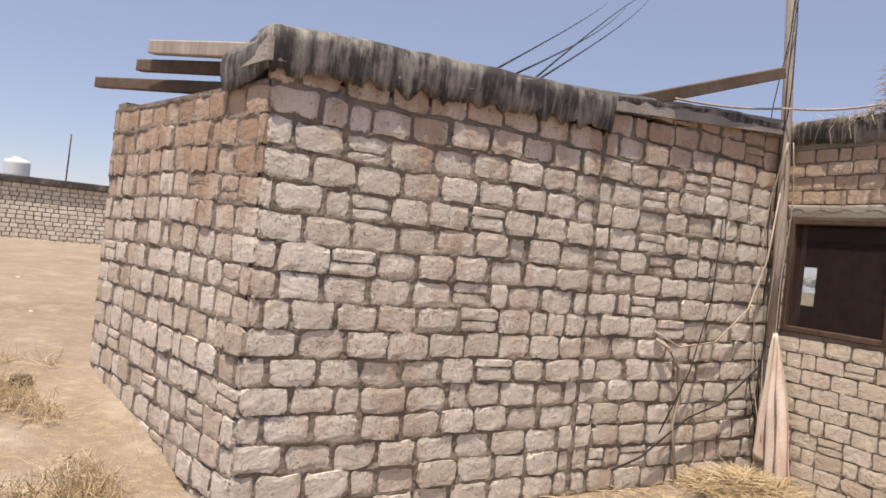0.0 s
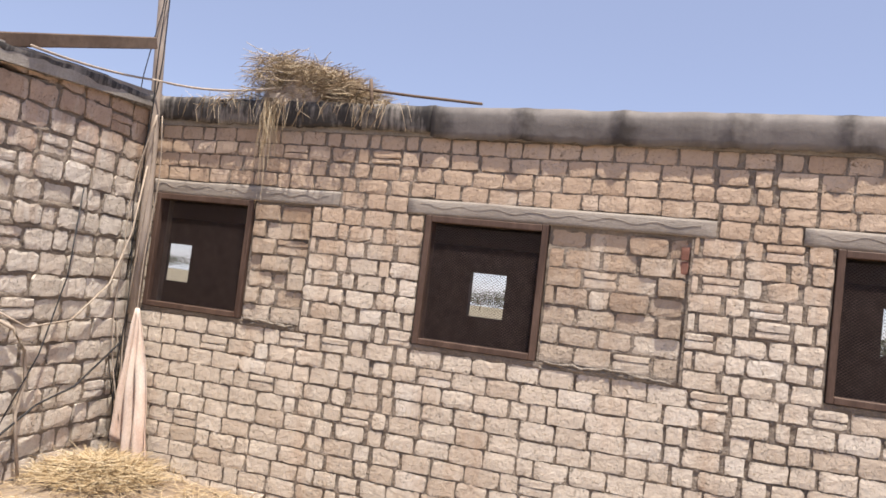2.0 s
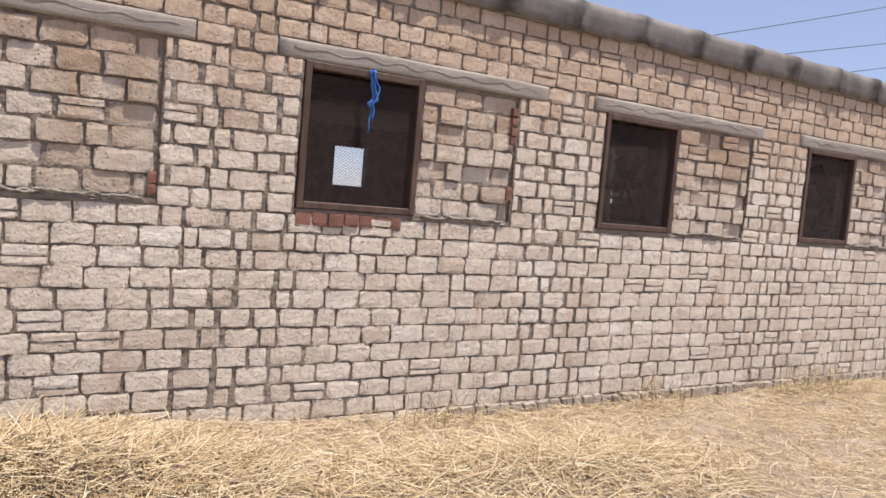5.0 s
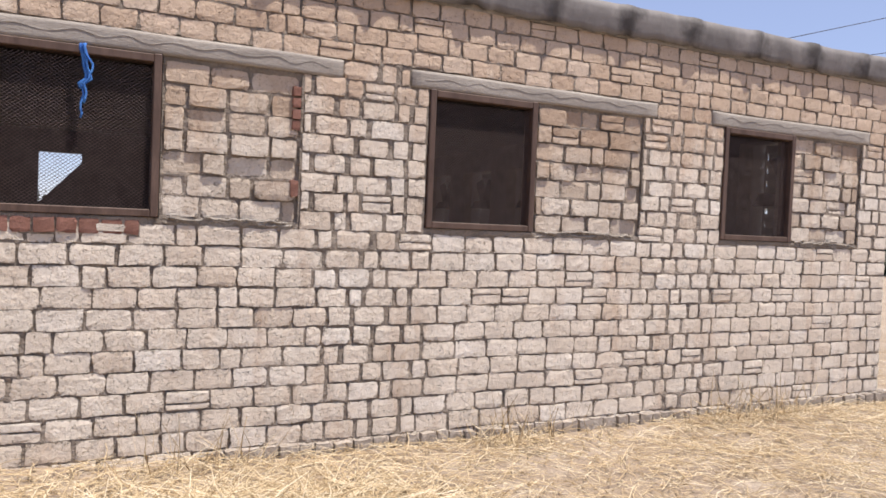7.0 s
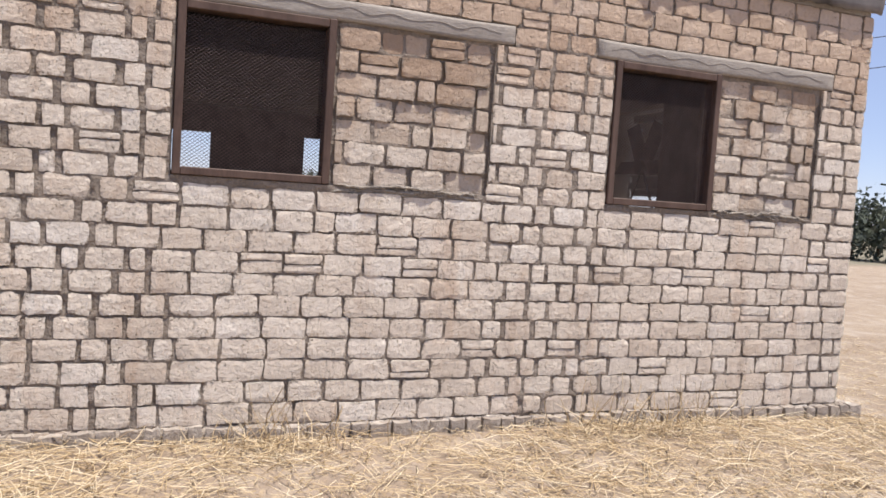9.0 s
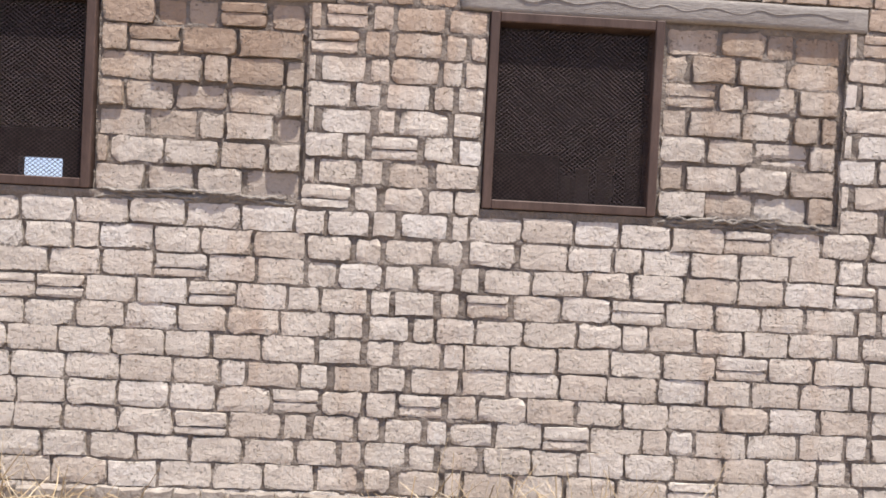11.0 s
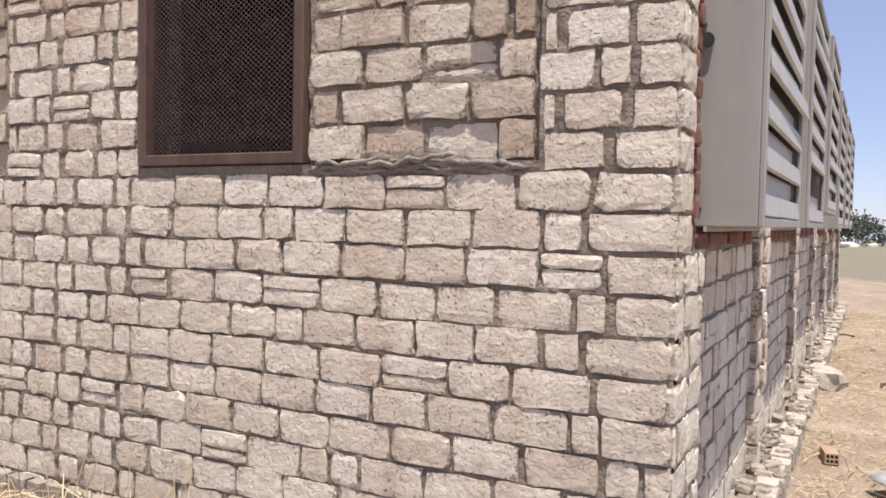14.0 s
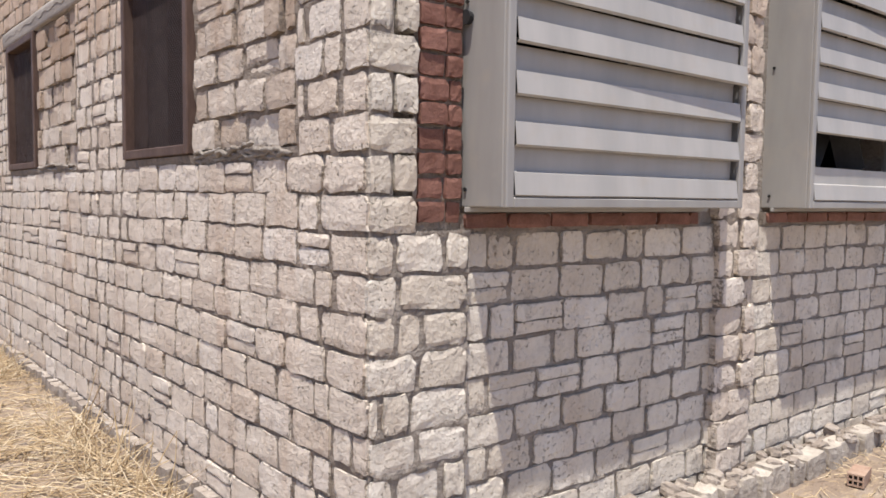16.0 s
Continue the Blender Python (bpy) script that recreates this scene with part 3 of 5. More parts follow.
raise_wall(wall_south, "rows of rough pale limestone blocks", south, sorted(blocks, key=lambda q: -q[0]), BLOCK, lambda u, z: z < 1.8)

# bricked-up halves of the window openings
for k, (a, b, c) in enumerate(WINDOWS):
    infill = tagged(new("infill_panel", mesh_of("infill_panel", [(b + 0.004, 0.045, SILL), (c, 0.045, SILL), (c, 0.045, HEAD), (b + 0.004, 0.045, HEAD), (b + 0.004, 0.2, SILL), (c, 0.2, SILL), (c, 0.2, HEAD), (b + 0.004, 0.2, HEAD)],
        [(0, 1, 2, 3), (5, 4, 7, 6), (1, 5, 6, 2), (4, 0, 3, 7), (3, 2, 6, 7), (4, 5, 1, 0)], MORTAR)), "half of a window opening bricked up with stained blocks", "infill", kind="structure")
    laid = lay(40 + k, b + 0.01, c - 0.008, SILL + 0.004, HEAD - 0.02, [], [], course=0.1335, length=0.265, joint=0.016, jag=0.016)
    mortar_bed(infill, south @ Matrix.Translation((0, 0.02, 0)), laid, b + 0.004, c, SILL, HEAD, [], MORTAR, 50 + k, 0.0125)
    raise_wall(infill, "", south @ Matrix.Translation((0, 0.018, 0)), laid, INFILL, lambda u, z: True)

# ropy ridges of squeezed mortar under the bricked-up halves
for k, (a, b, c) in enumerate(WINDOWS):
    bm = bmesh.new()
    n = 90
    for d in range(7):
        q0, q1 = ((0.0, 1.0), (0.0, 0.55), (0.4, 1.0), (0.15, 0.8), (0.55, 0.95), (0.05, 0.35), (0.3, 0.7))[d]
        rows = []
        for i in range(n + 1):
            f = q0 + (q1 - q0) * i / n
            x = b + 0.01 + (c - b - 0.03) * f
            end = min(1.0, i / 6 + 0.15, (n - i) / 6 + 0.15)
            r_ = (0.011 + 0.006 * noise.noise((x * 13, k, d)) + 0.005 * noise.noise((x * 41, k, d + 5))) * end
            yy = 0.012 - 0.008 * noise.noise((x * 9, k, d + 2)) - 0.003 * d
            zz = SILL - 0.012 + 0.007 * (d - 3) + 0.026 * noise.noise((x * 4, k, d + 3)) + 0.014 * noise.noise((x * 17, k, d + 4))
            rows.append([bm.verts.new((x, yy + r_ * math.cos(q * 1.0472), zz + 0.9 * r_ * math.sin(q * 1.0472))) for q in range(6)])
        for i in range(n):
            for q in range(6):
                bm.faces.new((rows[i][q], rows[i + 1][q], rows[i + 1][(q + 1) % 6], rows[i][(q + 1) % 6]))
        bm.faces.new(rows[0])
        bm.faces.new(rows[-1])
    tagged(new("mortar_bead", bm_mesh("mortar_bead", bm, PALEMORTAR, True)), "ropy ridge of squeezed-out mortar under bricked-up opening", "mortar", kind="structure")

# ---- annex ----
side_a = wall_frame(JUT, CORNER)
LEN_A = (Vector(CORNER) - Vector(JUT)).length
front = wall_frame(FAR, JUT)
LEN_F = (Vector(JUT) - Vector(FAR)).length


ANNEX_EDGE = [(0.0, 2.99), (1.3, 3.05), (2.62, 3.09), (2.68, 3.24), (3.75, 3.37), (4.35, 3.44), (5.0, 3.47)]


def annex_top(u):
    return along(u, ANNEX_EDGE)


wall_annex_side = core("wall_annex_side", "annex wall of rough limestone blocks with wide joints", side_a, 0.07, LEN_A, 0.0, 2.98, [], 0.24, MORTAR)
laid = [q for q in lay(11, 0.0, LEN_A, 0.008, 3.448, [(2.59, 2.604, -1, 4)], [], course=0.172, length=0.305, joint=0.021, jag=0.012, wavy=0.04) if q[1] + q[3] / 2 < annex_top(q[0]) + 0.13]
mortar_bed(wall_annex_side, side_a, laid, 0.05, LEN_A, 0.1, 2.99, [], MORTAR, 2, 0.0095)
raise_wall(wall_annex_side, "rows of rough annex blocks", side_a, laid, ANNEX, lambda u, z: True, rugged=True)
bm = bmesh.new()
tri = [(1.0, 2.98), (LEN_A, 2.98), (LEN_A, 3.44), (2.68, 3.2), (2.6, 3.06)]
for y in (0.016, 0.24):
    bm.faces.new([bm.verts.new(side_a @ Vector((u, y, z))) for u, z in tri])
f0, f1 = list(bm.faces)
for i in range(5):
    j = (i + 1) % 5
    bm.faces.new((f0.verts[i], f0.verts[j], f1.verts[j], f1.verts[i]))
part("gable_strip", bm, MORTAR, wall_annex_side)
part("corner_mortar", solid((0.02, 0.02, 0.1), (0.1, 0.1, 2.97), 0.0, side_a), MORTAR, wall_annex_side)
wall_annex_front = core("wall_annex_front", "short annex wall of stained limestone blocks", front, 0.0, LEN_F - 0.07, 0.2, 2.96, [], 0.24, MORTAR)
laid = lay(13, 0.0, LEN_F, 0.18, 2.932, [], [], course=0.172, length=0.26, joint=0.021, jag=0.012, wavy=0.04)
mortar_bed(wall_annex_front, front, laid, 0.0, LEN_F - 0.05, 0.3, 2.95, [], MORTAR, 3, 0.0095)
raise_wall(wall_annex_front, "rows of stained annex blocks", front, sorted(laid, key=lambda q: -q[0]), STAINED, lambda u, z: z > 0.4, rugged=True)
west = wall_frame((-2.6, 0.24), FAR)
core("wall_annex_west", "annex wall of rough limestone blocks", west, 0.0, (Vector(FAR) - Vector((-2.6, 0.24))).length - 0.02, 0.3, 3.0, [], 0.24, MORTAR)

# annex roof slab
bm = bmesh.new()
ring = [side_a @ Vector((-0.05, -0.05, 0)), side_a @ Vector((LEN_A, -0.05, 0)), Vector((-2.6, 0.0, 0)), front @ Vector((0.2, 1.8, 0)), front @ Vector((LEN_F - 0.55, -0.04, 0))]
low, high = [], []
for p in ring:
    z = 3.04 + 0.40 * (p.y + 4.83) / 4.83
    low.append(bm.verts.new((p.x, p.y, z)))
    high.append(bm.verts.new((p.x, p.y, z + 0.13)))
bm.faces.new(low)
bm.faces.new(high)
for i in range(5):
    j = (i + 1) % 5
    bm.faces.new((low[i], low[j], high[j], high[i]))
tagged(new("annex_roof", bm_mesh("annex_roof", bm, CAPPING)), "thin concrete roof slab over the annex", "roof", kind="structure")


def draped_edge(name, label, frame_, u0, u1, top, drop, material, seed, rib=0.0, out=0.07, step_=0.04, ragged=0.02):
    """Roof felt folded over the edge of a slab, hanging unevenly."""
    n = int((u1 - u0) / step_)
    bm = bmesh.new()
    prof = [(0.30, 0.97), (0.12, 1.0), (0.03, 0.995), (-0.02, 0.92), (-0.035, 0.7), (-0.03, 0.45), (-0.02, 0.2), (-0.012, 0.0), (0.01, 0.02), (0.02, 0.4)]
    rows = []
    for i in range(n + 1):
        u = u0 + (u1 - u0) * i / n
        w = noise.noise((u * 1.1, seed, 0)) * 0.6 + noise.noise((u * 4.3, seed, 2)) * 0.4
        lip = drop * (1 + 0.10 * noise.noise((u * 1.7, seed, 5))) + ragged * (noise.noise((u * 11, seed, 7)) + 0.8 * noise.noise((u * 29, seed, 8)))
        fold = rib * max(0.0, math.cos(2 * math.pi * ((u - 3.3) / 0.725 + 0.04 * w))) ** 10
        t = top(u) + 0.02 * w
        rows.append([bm.verts.new(frame_ @ Vector((u, y - out - 0.018 * w * (1 - zf) - fold * (0.3 + 0.7 * (y < 0.05)) + 0.008 * noise.noise((u * 6, zf * 3, seed)), t - lip * (1 - zf) if zf <= 1 else t + (zf - 1) * 0.5 + fold * 0.5))) for y, zf in prof])
    for i in range(n):
        for j in range(len(prof) - 1):
            bm.faces.new((rows[i][j], rows[i + 1][j], rows[i + 1][j + 1], rows[i][j + 1]))
    for r in (rows[0], rows[-1]):
        bm.faces.new(r)
    return tagged(new(name, bm_mesh(name, bm, material, True)), label, "roof edge", kind="structure")


draped_edge("annex_roof_edge", "black tarred felt dripping over the annex slab edge", side_a, -0.02, 2.62, lambda u: along(u, [(0, 3.255), (1.3, 3.335), (2.6, 3.37)]), 0.275, TARRED, 1, out=0.03, step_=0.02, ragged=0.06)
draped_edge("annex_roof_edge", "low cement edge of the annex roof by the corner", side_a, 2.64, LEN_A, lambda u: along(u, [(2.6, 3.4), (3.75, 3.5), (4.9, 3.56)]), 0.15, TARRED, 2, out=0.02)
draped_edge("annex_roof_edge", "grey cement edge at the annex roof corner", front, LEN_F - 0.57, LEN_F + 0.02, lambda u: 3.25 - 0.17 * (LEN_F - u), 0.26, TARRED, 3, out=0.02)
EDGE = [(0, 3.56), (4, 3.545), (5.5, 3.57), (8, 3.59), (11, 3.56), (14, 3.57), (17, 3.57)]
draped_edge("roof_edge", "black tarred felt hanging over the roof edge", south, CORNER[0], 3.3, lambda u: along(u, EDGE), 0.225, TARRED, 4, rib=0.02, out=0.03)
draped_edge("roof_edge", "grey roof felt folded over the long roof edge", south, 3.3, END + 0.06, lambda u: along(u, EDGE), 0.26, FELT, 5, rib=0.03, out=0.03)

# ---- long house: roof, floor and far walls ----
tagged(new("roof", bm_mesh("roof", solid((-14.0, 0.002, EAVES), (END, DEEP + 0.3, 3.47)), CAPPING)), "flat concrete roof slab of the long house", "roof", kind="structure")
tagged(new("floor", bm_mesh("floor", solid((-13.9, 0.25, -0.4), (END - 0.25, DEEP, 0.05)), SOIL)), "bare earth floor inside the dark house", "floor", kind="structure")
tagged(new("roof", mesh_of("roof", [(END + 0.002, 0.03, EAVES + s) for s in (0, 0.2)] + [(END + 0.56, DEEP + 0.3, EAVES + s) for s in (0, 0.2)] + [(END + 0.002, DEEP + 0.3, EAVES + s) for s in (0, 0.2)], [(0, 2, 4), (1, 5, 3), (0, 1, 3, 2), (2, 3, 5, 4), (4, 5, 1, 0)], CAPPING)), "wedge of concrete roof slab over the end wall", "roof", kind="structure")
north = wall_frame((END + 0.55, DEEP), (-14.0, DEEP))
GAPS = [(14.42, 15.29, 1.86, 2.80), (11.62, 12.47, 1.9, 2.74), (8.82, 9.6, 1.84, 2.85), (5.98, 6.88, 1.78, 2.72), (3.05, 3.93, 1.7, 2.68), (-0.02, 0.88, 1.62, 2.68), (-2.8, -1.9, 1.56, 2.6), (-5.75, -4.9, 1.56, 2.6), (-9.05, -8.15, 1.54, 2.58)]
back = [(END + 0.55 - b, END + 0.55 - a, c, d) for a, b, c, d in GAPS]
core("wall_north", "far wall with small window openings, coloured dark for the dim interior", north, 0.0, END + 14.55, -0.3, EAVES, back, 0.24 * -1 + 0.011, INSIDE)
core("wall_west", "end wall inside the house, coloured dark for the dim interior", wall_frame((-13.9, DEEP - 0.3), (-13.9, 0.25)), 0, DEEP - 0.55, -0.3, EAVES, [], 0.2, INSIDE)
core("wall_annex_back", "rough wall shared by annex and house", wall_frame((-14.0, 0.0), (0.58, 0.0)), 0, 14.58, 0.0, 3.3, [], 0.24, MORTAR)

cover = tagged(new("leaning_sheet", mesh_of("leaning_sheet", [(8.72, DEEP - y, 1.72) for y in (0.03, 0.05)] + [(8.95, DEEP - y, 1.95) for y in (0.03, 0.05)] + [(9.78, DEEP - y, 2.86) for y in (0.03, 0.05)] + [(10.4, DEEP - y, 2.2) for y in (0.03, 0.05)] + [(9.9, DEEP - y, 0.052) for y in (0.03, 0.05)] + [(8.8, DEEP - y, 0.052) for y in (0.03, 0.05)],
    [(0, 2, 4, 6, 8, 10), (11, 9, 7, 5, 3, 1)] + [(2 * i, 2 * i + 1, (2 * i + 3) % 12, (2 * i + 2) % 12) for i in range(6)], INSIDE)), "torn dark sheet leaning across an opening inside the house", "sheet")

# ---- windows ----


def screen_mesh(w, h):
    """Expanded metal: a lattice of slit diamonds."""
    cx, cz = 0.028, 0.021
    roots, heads = [], []
    nx, nz = int(w / cx), int(h / cz)
    for i in range(nx * 2):
        for j in range(nz):
            x, z = i * cx / 2, j * cz
            if i % 2 == 0:
                roots += [(x, 0, z), (x, 0, z)]
                heads += [(x + cx / 2, 0, z + cz / 2), (x + cx / 2, 0, z - cz / 2 if j else z + cz / 2)]
            else:
                roots += [(x, 0, z + cz / 2), (x, 0, z + cz / 2)]
                heads += [(x + cx / 2, 0, z + cz), (x + cx / 2, 0, z)]
    r, hd = np.array(roots, float), np.array(heads, float)
    r[:, 0] *= w / (nx * cx)
    hd[:, 0] *= w / (nx * cx)
    d = hd - r
    nrm = np.stack([-d[:, 2], 0 * d[:, 0], d[:, 0]], axis=1)
    nrm /= np.linalg.norm(nrm, axis=1, keepdims=True)
    t = 0.00145
    out = np.zeros_like(r)
    out[:, 1] = 0.002
    vs = np.stack([r + nrm * t, r - nrm * t, r + out, hd + nrm * t, hd - nrm * t, hd + out], axis=1).reshape(-1, 3)
    n = len(r)
    fs = (np.array([(0, 1, 4, 3), (1, 2, 5, 4), (2, 0, 3, 5)])[None] + (np.arange(n) * 6)[:, None, None]).reshape(-1, 4)
    return mesh_of("wire_screen", vs.tolist(), fs.tolist(), WIRE)


SCREEN = screen_mesh(0.86, 0.9)


def window(k, a, b):
    w, h = b - a, HEAD - SILL
    thing = tagged(new("window_%d" % (k + 1)), "unglazed window with brown frame and rusty wire mesh", "window", kind="structure")
    thing.location = (a, 0, SILL)
    t = 0.052
    y0, y1 = -0.012, 0.115
    part("jamb", solid((0.004, y0, 0.003), (t, y1, h), 0.005), WOOD, thing)
    part("jamb", solid((w - t, y0, 0.003), (w - 0.004, y1, h), 0.005), WOOD, thing)
    part("head_rail", solid((t, y0, h - t), (w - t, y1, h - 0.003), 0.005), WOOD, thing)
    part("sill_rail", solid((t, y0, 0.003), (w - t, y1, 0.05), 0.005), WOOD, thing)
    s = part("wire_screen", SCREEN, WIRE, thing, "rusty expanded metal mesh")
    s.location = (t - 0.008, 0.036, 0.03)
    s.scale = ((w - 2 * t + 0.016) / 0.86, 1, (h - t - 0.03) / 0.9)


for k, (a, b, c) in enumerate(WINDOWS):
    window(k, a, b)

# ---- end wall with fans ----
LEAN = 0.045         # the end wall runs slightly outward
east = wall_frame((END, 0), (END + LEAN * DEEP, DEEP))
FANS = [(0.415 + 1.995 * k, 1.48 + (0.12 if k == 2 else 0.0)) for k in range(6)]
FAN = 1.40
fan_holes = [(y + 0.03, y + FAN - 0.03, z + 0.03, z + FAN - 0.03) for y, z in FANS]
wall_east = core("wall_east", "end wall of pale blocks beneath a row of fans", east, 0.07, DEEP, -0.3, EAVES, fan_holes, 0.24, PALEMORTAR)
blocked = [(y - 0.1, y + FAN + 0.02, 1.36, z + FAN + 0.02) for y, z in FANS]
bay = lay(21, 0.42, DEEP, -0.188, 1.39, [], [(y + FAN + 0.1, y + FAN + 0.5) for y, z in FANS], course=0.1315, length=0.25, joint=0.013)
part("corner_mortar", solid((0.013, -0.034, -0.2), (0.1, 0.06, EAVES - 0.01), 0.0, east), PALEMORTAR, wall_east)
quoins = lay(22, 0.0, 0.42, -0.188, 1.39, [], [], course=0.1315, length=0.21, joint=0.015)
quoins += lay(23, 0.0, 0.2, 1.39, EAVES, [], [], course=0.1315, length=0.2, joint=0.015)
bay += lay(24, 0.2, DEEP, 2.95, EAVES, [], [], course=0.1315, length=0.22, joint=0.015)
mortar_bed(wall_east, east, bay, 0.42, 8.0, -0.1, 1.4, [], PALEMORTAR, 5, 0.0085)
mortar_bed(wall_east, east @ Matrix.Translation((0, -0.045, 0)), quoins, 0.03, 0.42, -0.1, 1.4, [], PALEMORTAR, 6, 0.0085)
raise_wall(wall_east, "rows of pale blocks on the end wall", east, sorted(bay, key=lambda q: q[0]), SHADE, lambda u, z: z < 1.5)
raise_wall(wall_east, "", east @ Matrix.Translation((0, -0.045, 0)), quoins, SHADE, lambda u, z: True, rugged=True)

for k, (y, z) in enumerate(FANS):
    pier = tagged(new("pilaster", bm_mesh("pilaster", solid((y + FAN + 0.16, -0.03, -0.2), (y + FAN + 0.42, 0.05, EAVES - 0.02), 0.012, east), MORTAR)), "rough block pilaster smeared with pale mortar", "pilaster", group="pilasters between the fans", kind="structure")
    f = east @ Matrix.Translation((y + FAN + 0.15, -0.045, 0))
    rng = random.Random(70 + k)
    rows = []
    for r in range(24):
        zz = -0.1 + r * 0.139
        cut = rng.uniform(0.1, 0.2)
        for a, b in ((0.0, cut), (cut + 0.012, 0.30)):
            rows.append(((a + b) / 2, zz + 0.065, (b - a) + rng.uniform(-0.02, 0.025), 0.125, rng.uniform(-0.03, 0.03), rng.uniform(-0.015, 0.015)))
    raise_wall(pier, "", f, rows, BLOCK, lambda u, z: True, rugged=True)


def red_course(parent, f, u0, u1, z0, z1, seed, upright=False):
    rng = random.Random(seed)
    rows = []
    n = max(1, int(round((z1 - z0) / 0.082)))
    for r in range(n):
        z = z0 + (r + 0.5) * (z1 - z0) / n
        u = u0
        while u < u1 - 0.03:
            w = min(rng.uniform(0.11, 0.13) if upright else rng.uniform(0.2, 0.24), u1 - u)
            rows.append((u + w / 2, z, w - 0.012, (z1 - z0) / n - 0.014, rng.uniform(-0.02, 0.02), rng.uniform(-0.008, 0.008)))
            u += w
    raise_wall(parent, "", f, rows, RED, lambda u, z: True, "brick")


surround = tagged(new("brick_surround", bm_mesh("brick_surround", solid((0.2, -0.004, 1.40), (0.405, 0.1, 3.0), 0.0, east), MORTAR)), "red brick edging beside a fan opening", "brickwork", kind="structure")
red_course(surround, east @ Matrix.Translation((0.21, -0.02, 0)), 0.0, 0.19, 1.42, 2.98, 5, True)
for k, (y, z) in enumerate(FANS):
    sill = tagged(new("brick_sill", bm_mesh("brick_sill", solid((y - 0.02, -0.004, 1.392), (y + FAN + 0.02, 0.1, z - 0.022), 0.0, east), MORTAR)), "red brick course beneath a fan", "brickwork", group="brick courses beneath the fans", kind="structure")
    red_course(sill, east @ Matrix.Translation((y, -0.02, 0)), 0.0, FAN, 1.398, 1.462, 90 + k)


def fan(y, z, gaps, bent, seed):
    """A square exhaust fan with a louvred shutter, seen from its outer side."""
    rng = random.Random(seed)
    thing = tagged(new("exhaust_fan"), "grey galvanised exhaust fan with louvre shutter set in the wall", "exhaust fan", group="row of fans in the end wall")
    thing.matrix_basis = east @ Matrix.Translation((y, 0, z)) @ Matrix.Rotation(-math.pi / 2, 4, "Z")
    d, w, t = 0.21, FAN, 0.012
    part("side_panel", solid((-0.15, 0, 0), (d, t, w), 0.004), SHEET, thing)
    part("side_panel", solid((-0.15, w - t, 0), (d, w, w), 0.004), SHEET, thing)
    part("top_panel", solid((-0.15, t, w - t), (d, w - t, w), 0.004), SHEET, thing)
    part("bottom_panel", solid((-0.15, t, 0), (d, w - t, t), 0.004), SHEET, thing)
    part("mounting_flange", solid((0.036, -0.02, -0.018), (0.045, w + 0.02, 0.0), 0.002), SHEET, thing)
    b = 0.035
    for lo, hi in (((d, 0, 0), (d + 0.02, b, w)), ((d, w - b, 0), (d + 0.02, w, w)), ((d, b, 0), (d + 0.02, w - b, b)), ((d, b, w - b), (d + 0.02, w - b, w))):
        part("shutter_frame", solid(lo, hi, 0.004), SHEET, thing)
    n = 8
    pitch = (w - 2 * b) / n
    for i in range(n):
        if i in gaps:
            continue
        z0 = b + i * pitch
        lift = 0.020 + 0.003 * rng.random() + (0.012 if i in bent else 0.0)
        cols = 9
        bm = bmesh.new()
        grid = []
        for c in range(cols + 1):
            f = c / cols
            yy = b + 0.006 + (w - 2 * b - 0.012) * f
            warp = 0.003 * noise.noise((f * 3, seed, i)) + (0.025 * (f - 0.3) * (i in bent))
            prof = [(d - 0.02, pitch * 1.03), (d - 0.022, pitch * 0.54), (d + lift - 0.009, pitch * 0.5), (d + lift, pitch * 0.05), (d + lift - 0.012, pitch * 0.01)]
            grid.append([bm.verts.new((x + warp, yy, z0 + zz - warp * 0.7)) for x, zz in prof] + [bm.verts.new((x + warp - 0.003, yy, z0 + zz - warp * 0.7)) for x, zz in prof[::-1]])
        m = len(grid[0])
        for c in range(cols):
            for q in range(m):
                bm.faces.new((grid[c][q], grid[c + 1][q], grid[c + 1][(q + 1) % m], grid[c][(q + 1) % m]))
        bm.faces.new(grid[0])
        bm.faces.new(grid[-1])
        part("louvre_slat", bm, SLAT, thing)
    hub = part("fan_hub", drum(bmesh.new(), (-0.1, w / 2, w / 2), (0.08, w / 2, w / 2), 0.09, 0.09, 16), DARKMETAL, thing)
    for q in range(6):
        bm = solid((-0.012, 0.08, -0.09), (-0.006, 0.58, 0.09), 0.002, pose(-0.02, w / 2, w / 2, 60 * q, 0, 0) @ pose(0, 0, 0, 0, 28, 0))
        part("fan_blade", bm, DARKMETAL, hub)
    if seed == 1:
        bm = bmesh.new()
        drum(bm, (0.03, -0.022, w * 0.46), (0.03, 0.0, w * 0.46), 0.026, 0.022, 12)
        part("cable_gland", bm, DARKMETAL, thing)
    for zz in (0.06, w / 2, w - 0.06):
        part("screw", drum(bmesh.new(), (0.02, -0.006, zz), (0.02, 0.002, zz), 0.008, 0.006, 8), DARKMETAL, thing)


for k, (y, z) in enumerate(FANS):
    fan(y, z, {1: (1,), 0: ()}.get(k, ()), {0: (3,), 1: (6,), 2: (2,)}.get(k, ()), k + 1)

# ---- corner of annex and house ----
pole = tagged(new("pole", line_mesh("pole", [(0.735, -0.06, 1.6), (0.722, -0.06, 2.4), (0.682, -0.062, 3.2), (0.57, -0.07, 4.75), (0.47, -0.08, 6.2)], 0.052, POLE, 12, 0.8)), "weathered upright timber pole fixed to the wall beside a window", "pole")

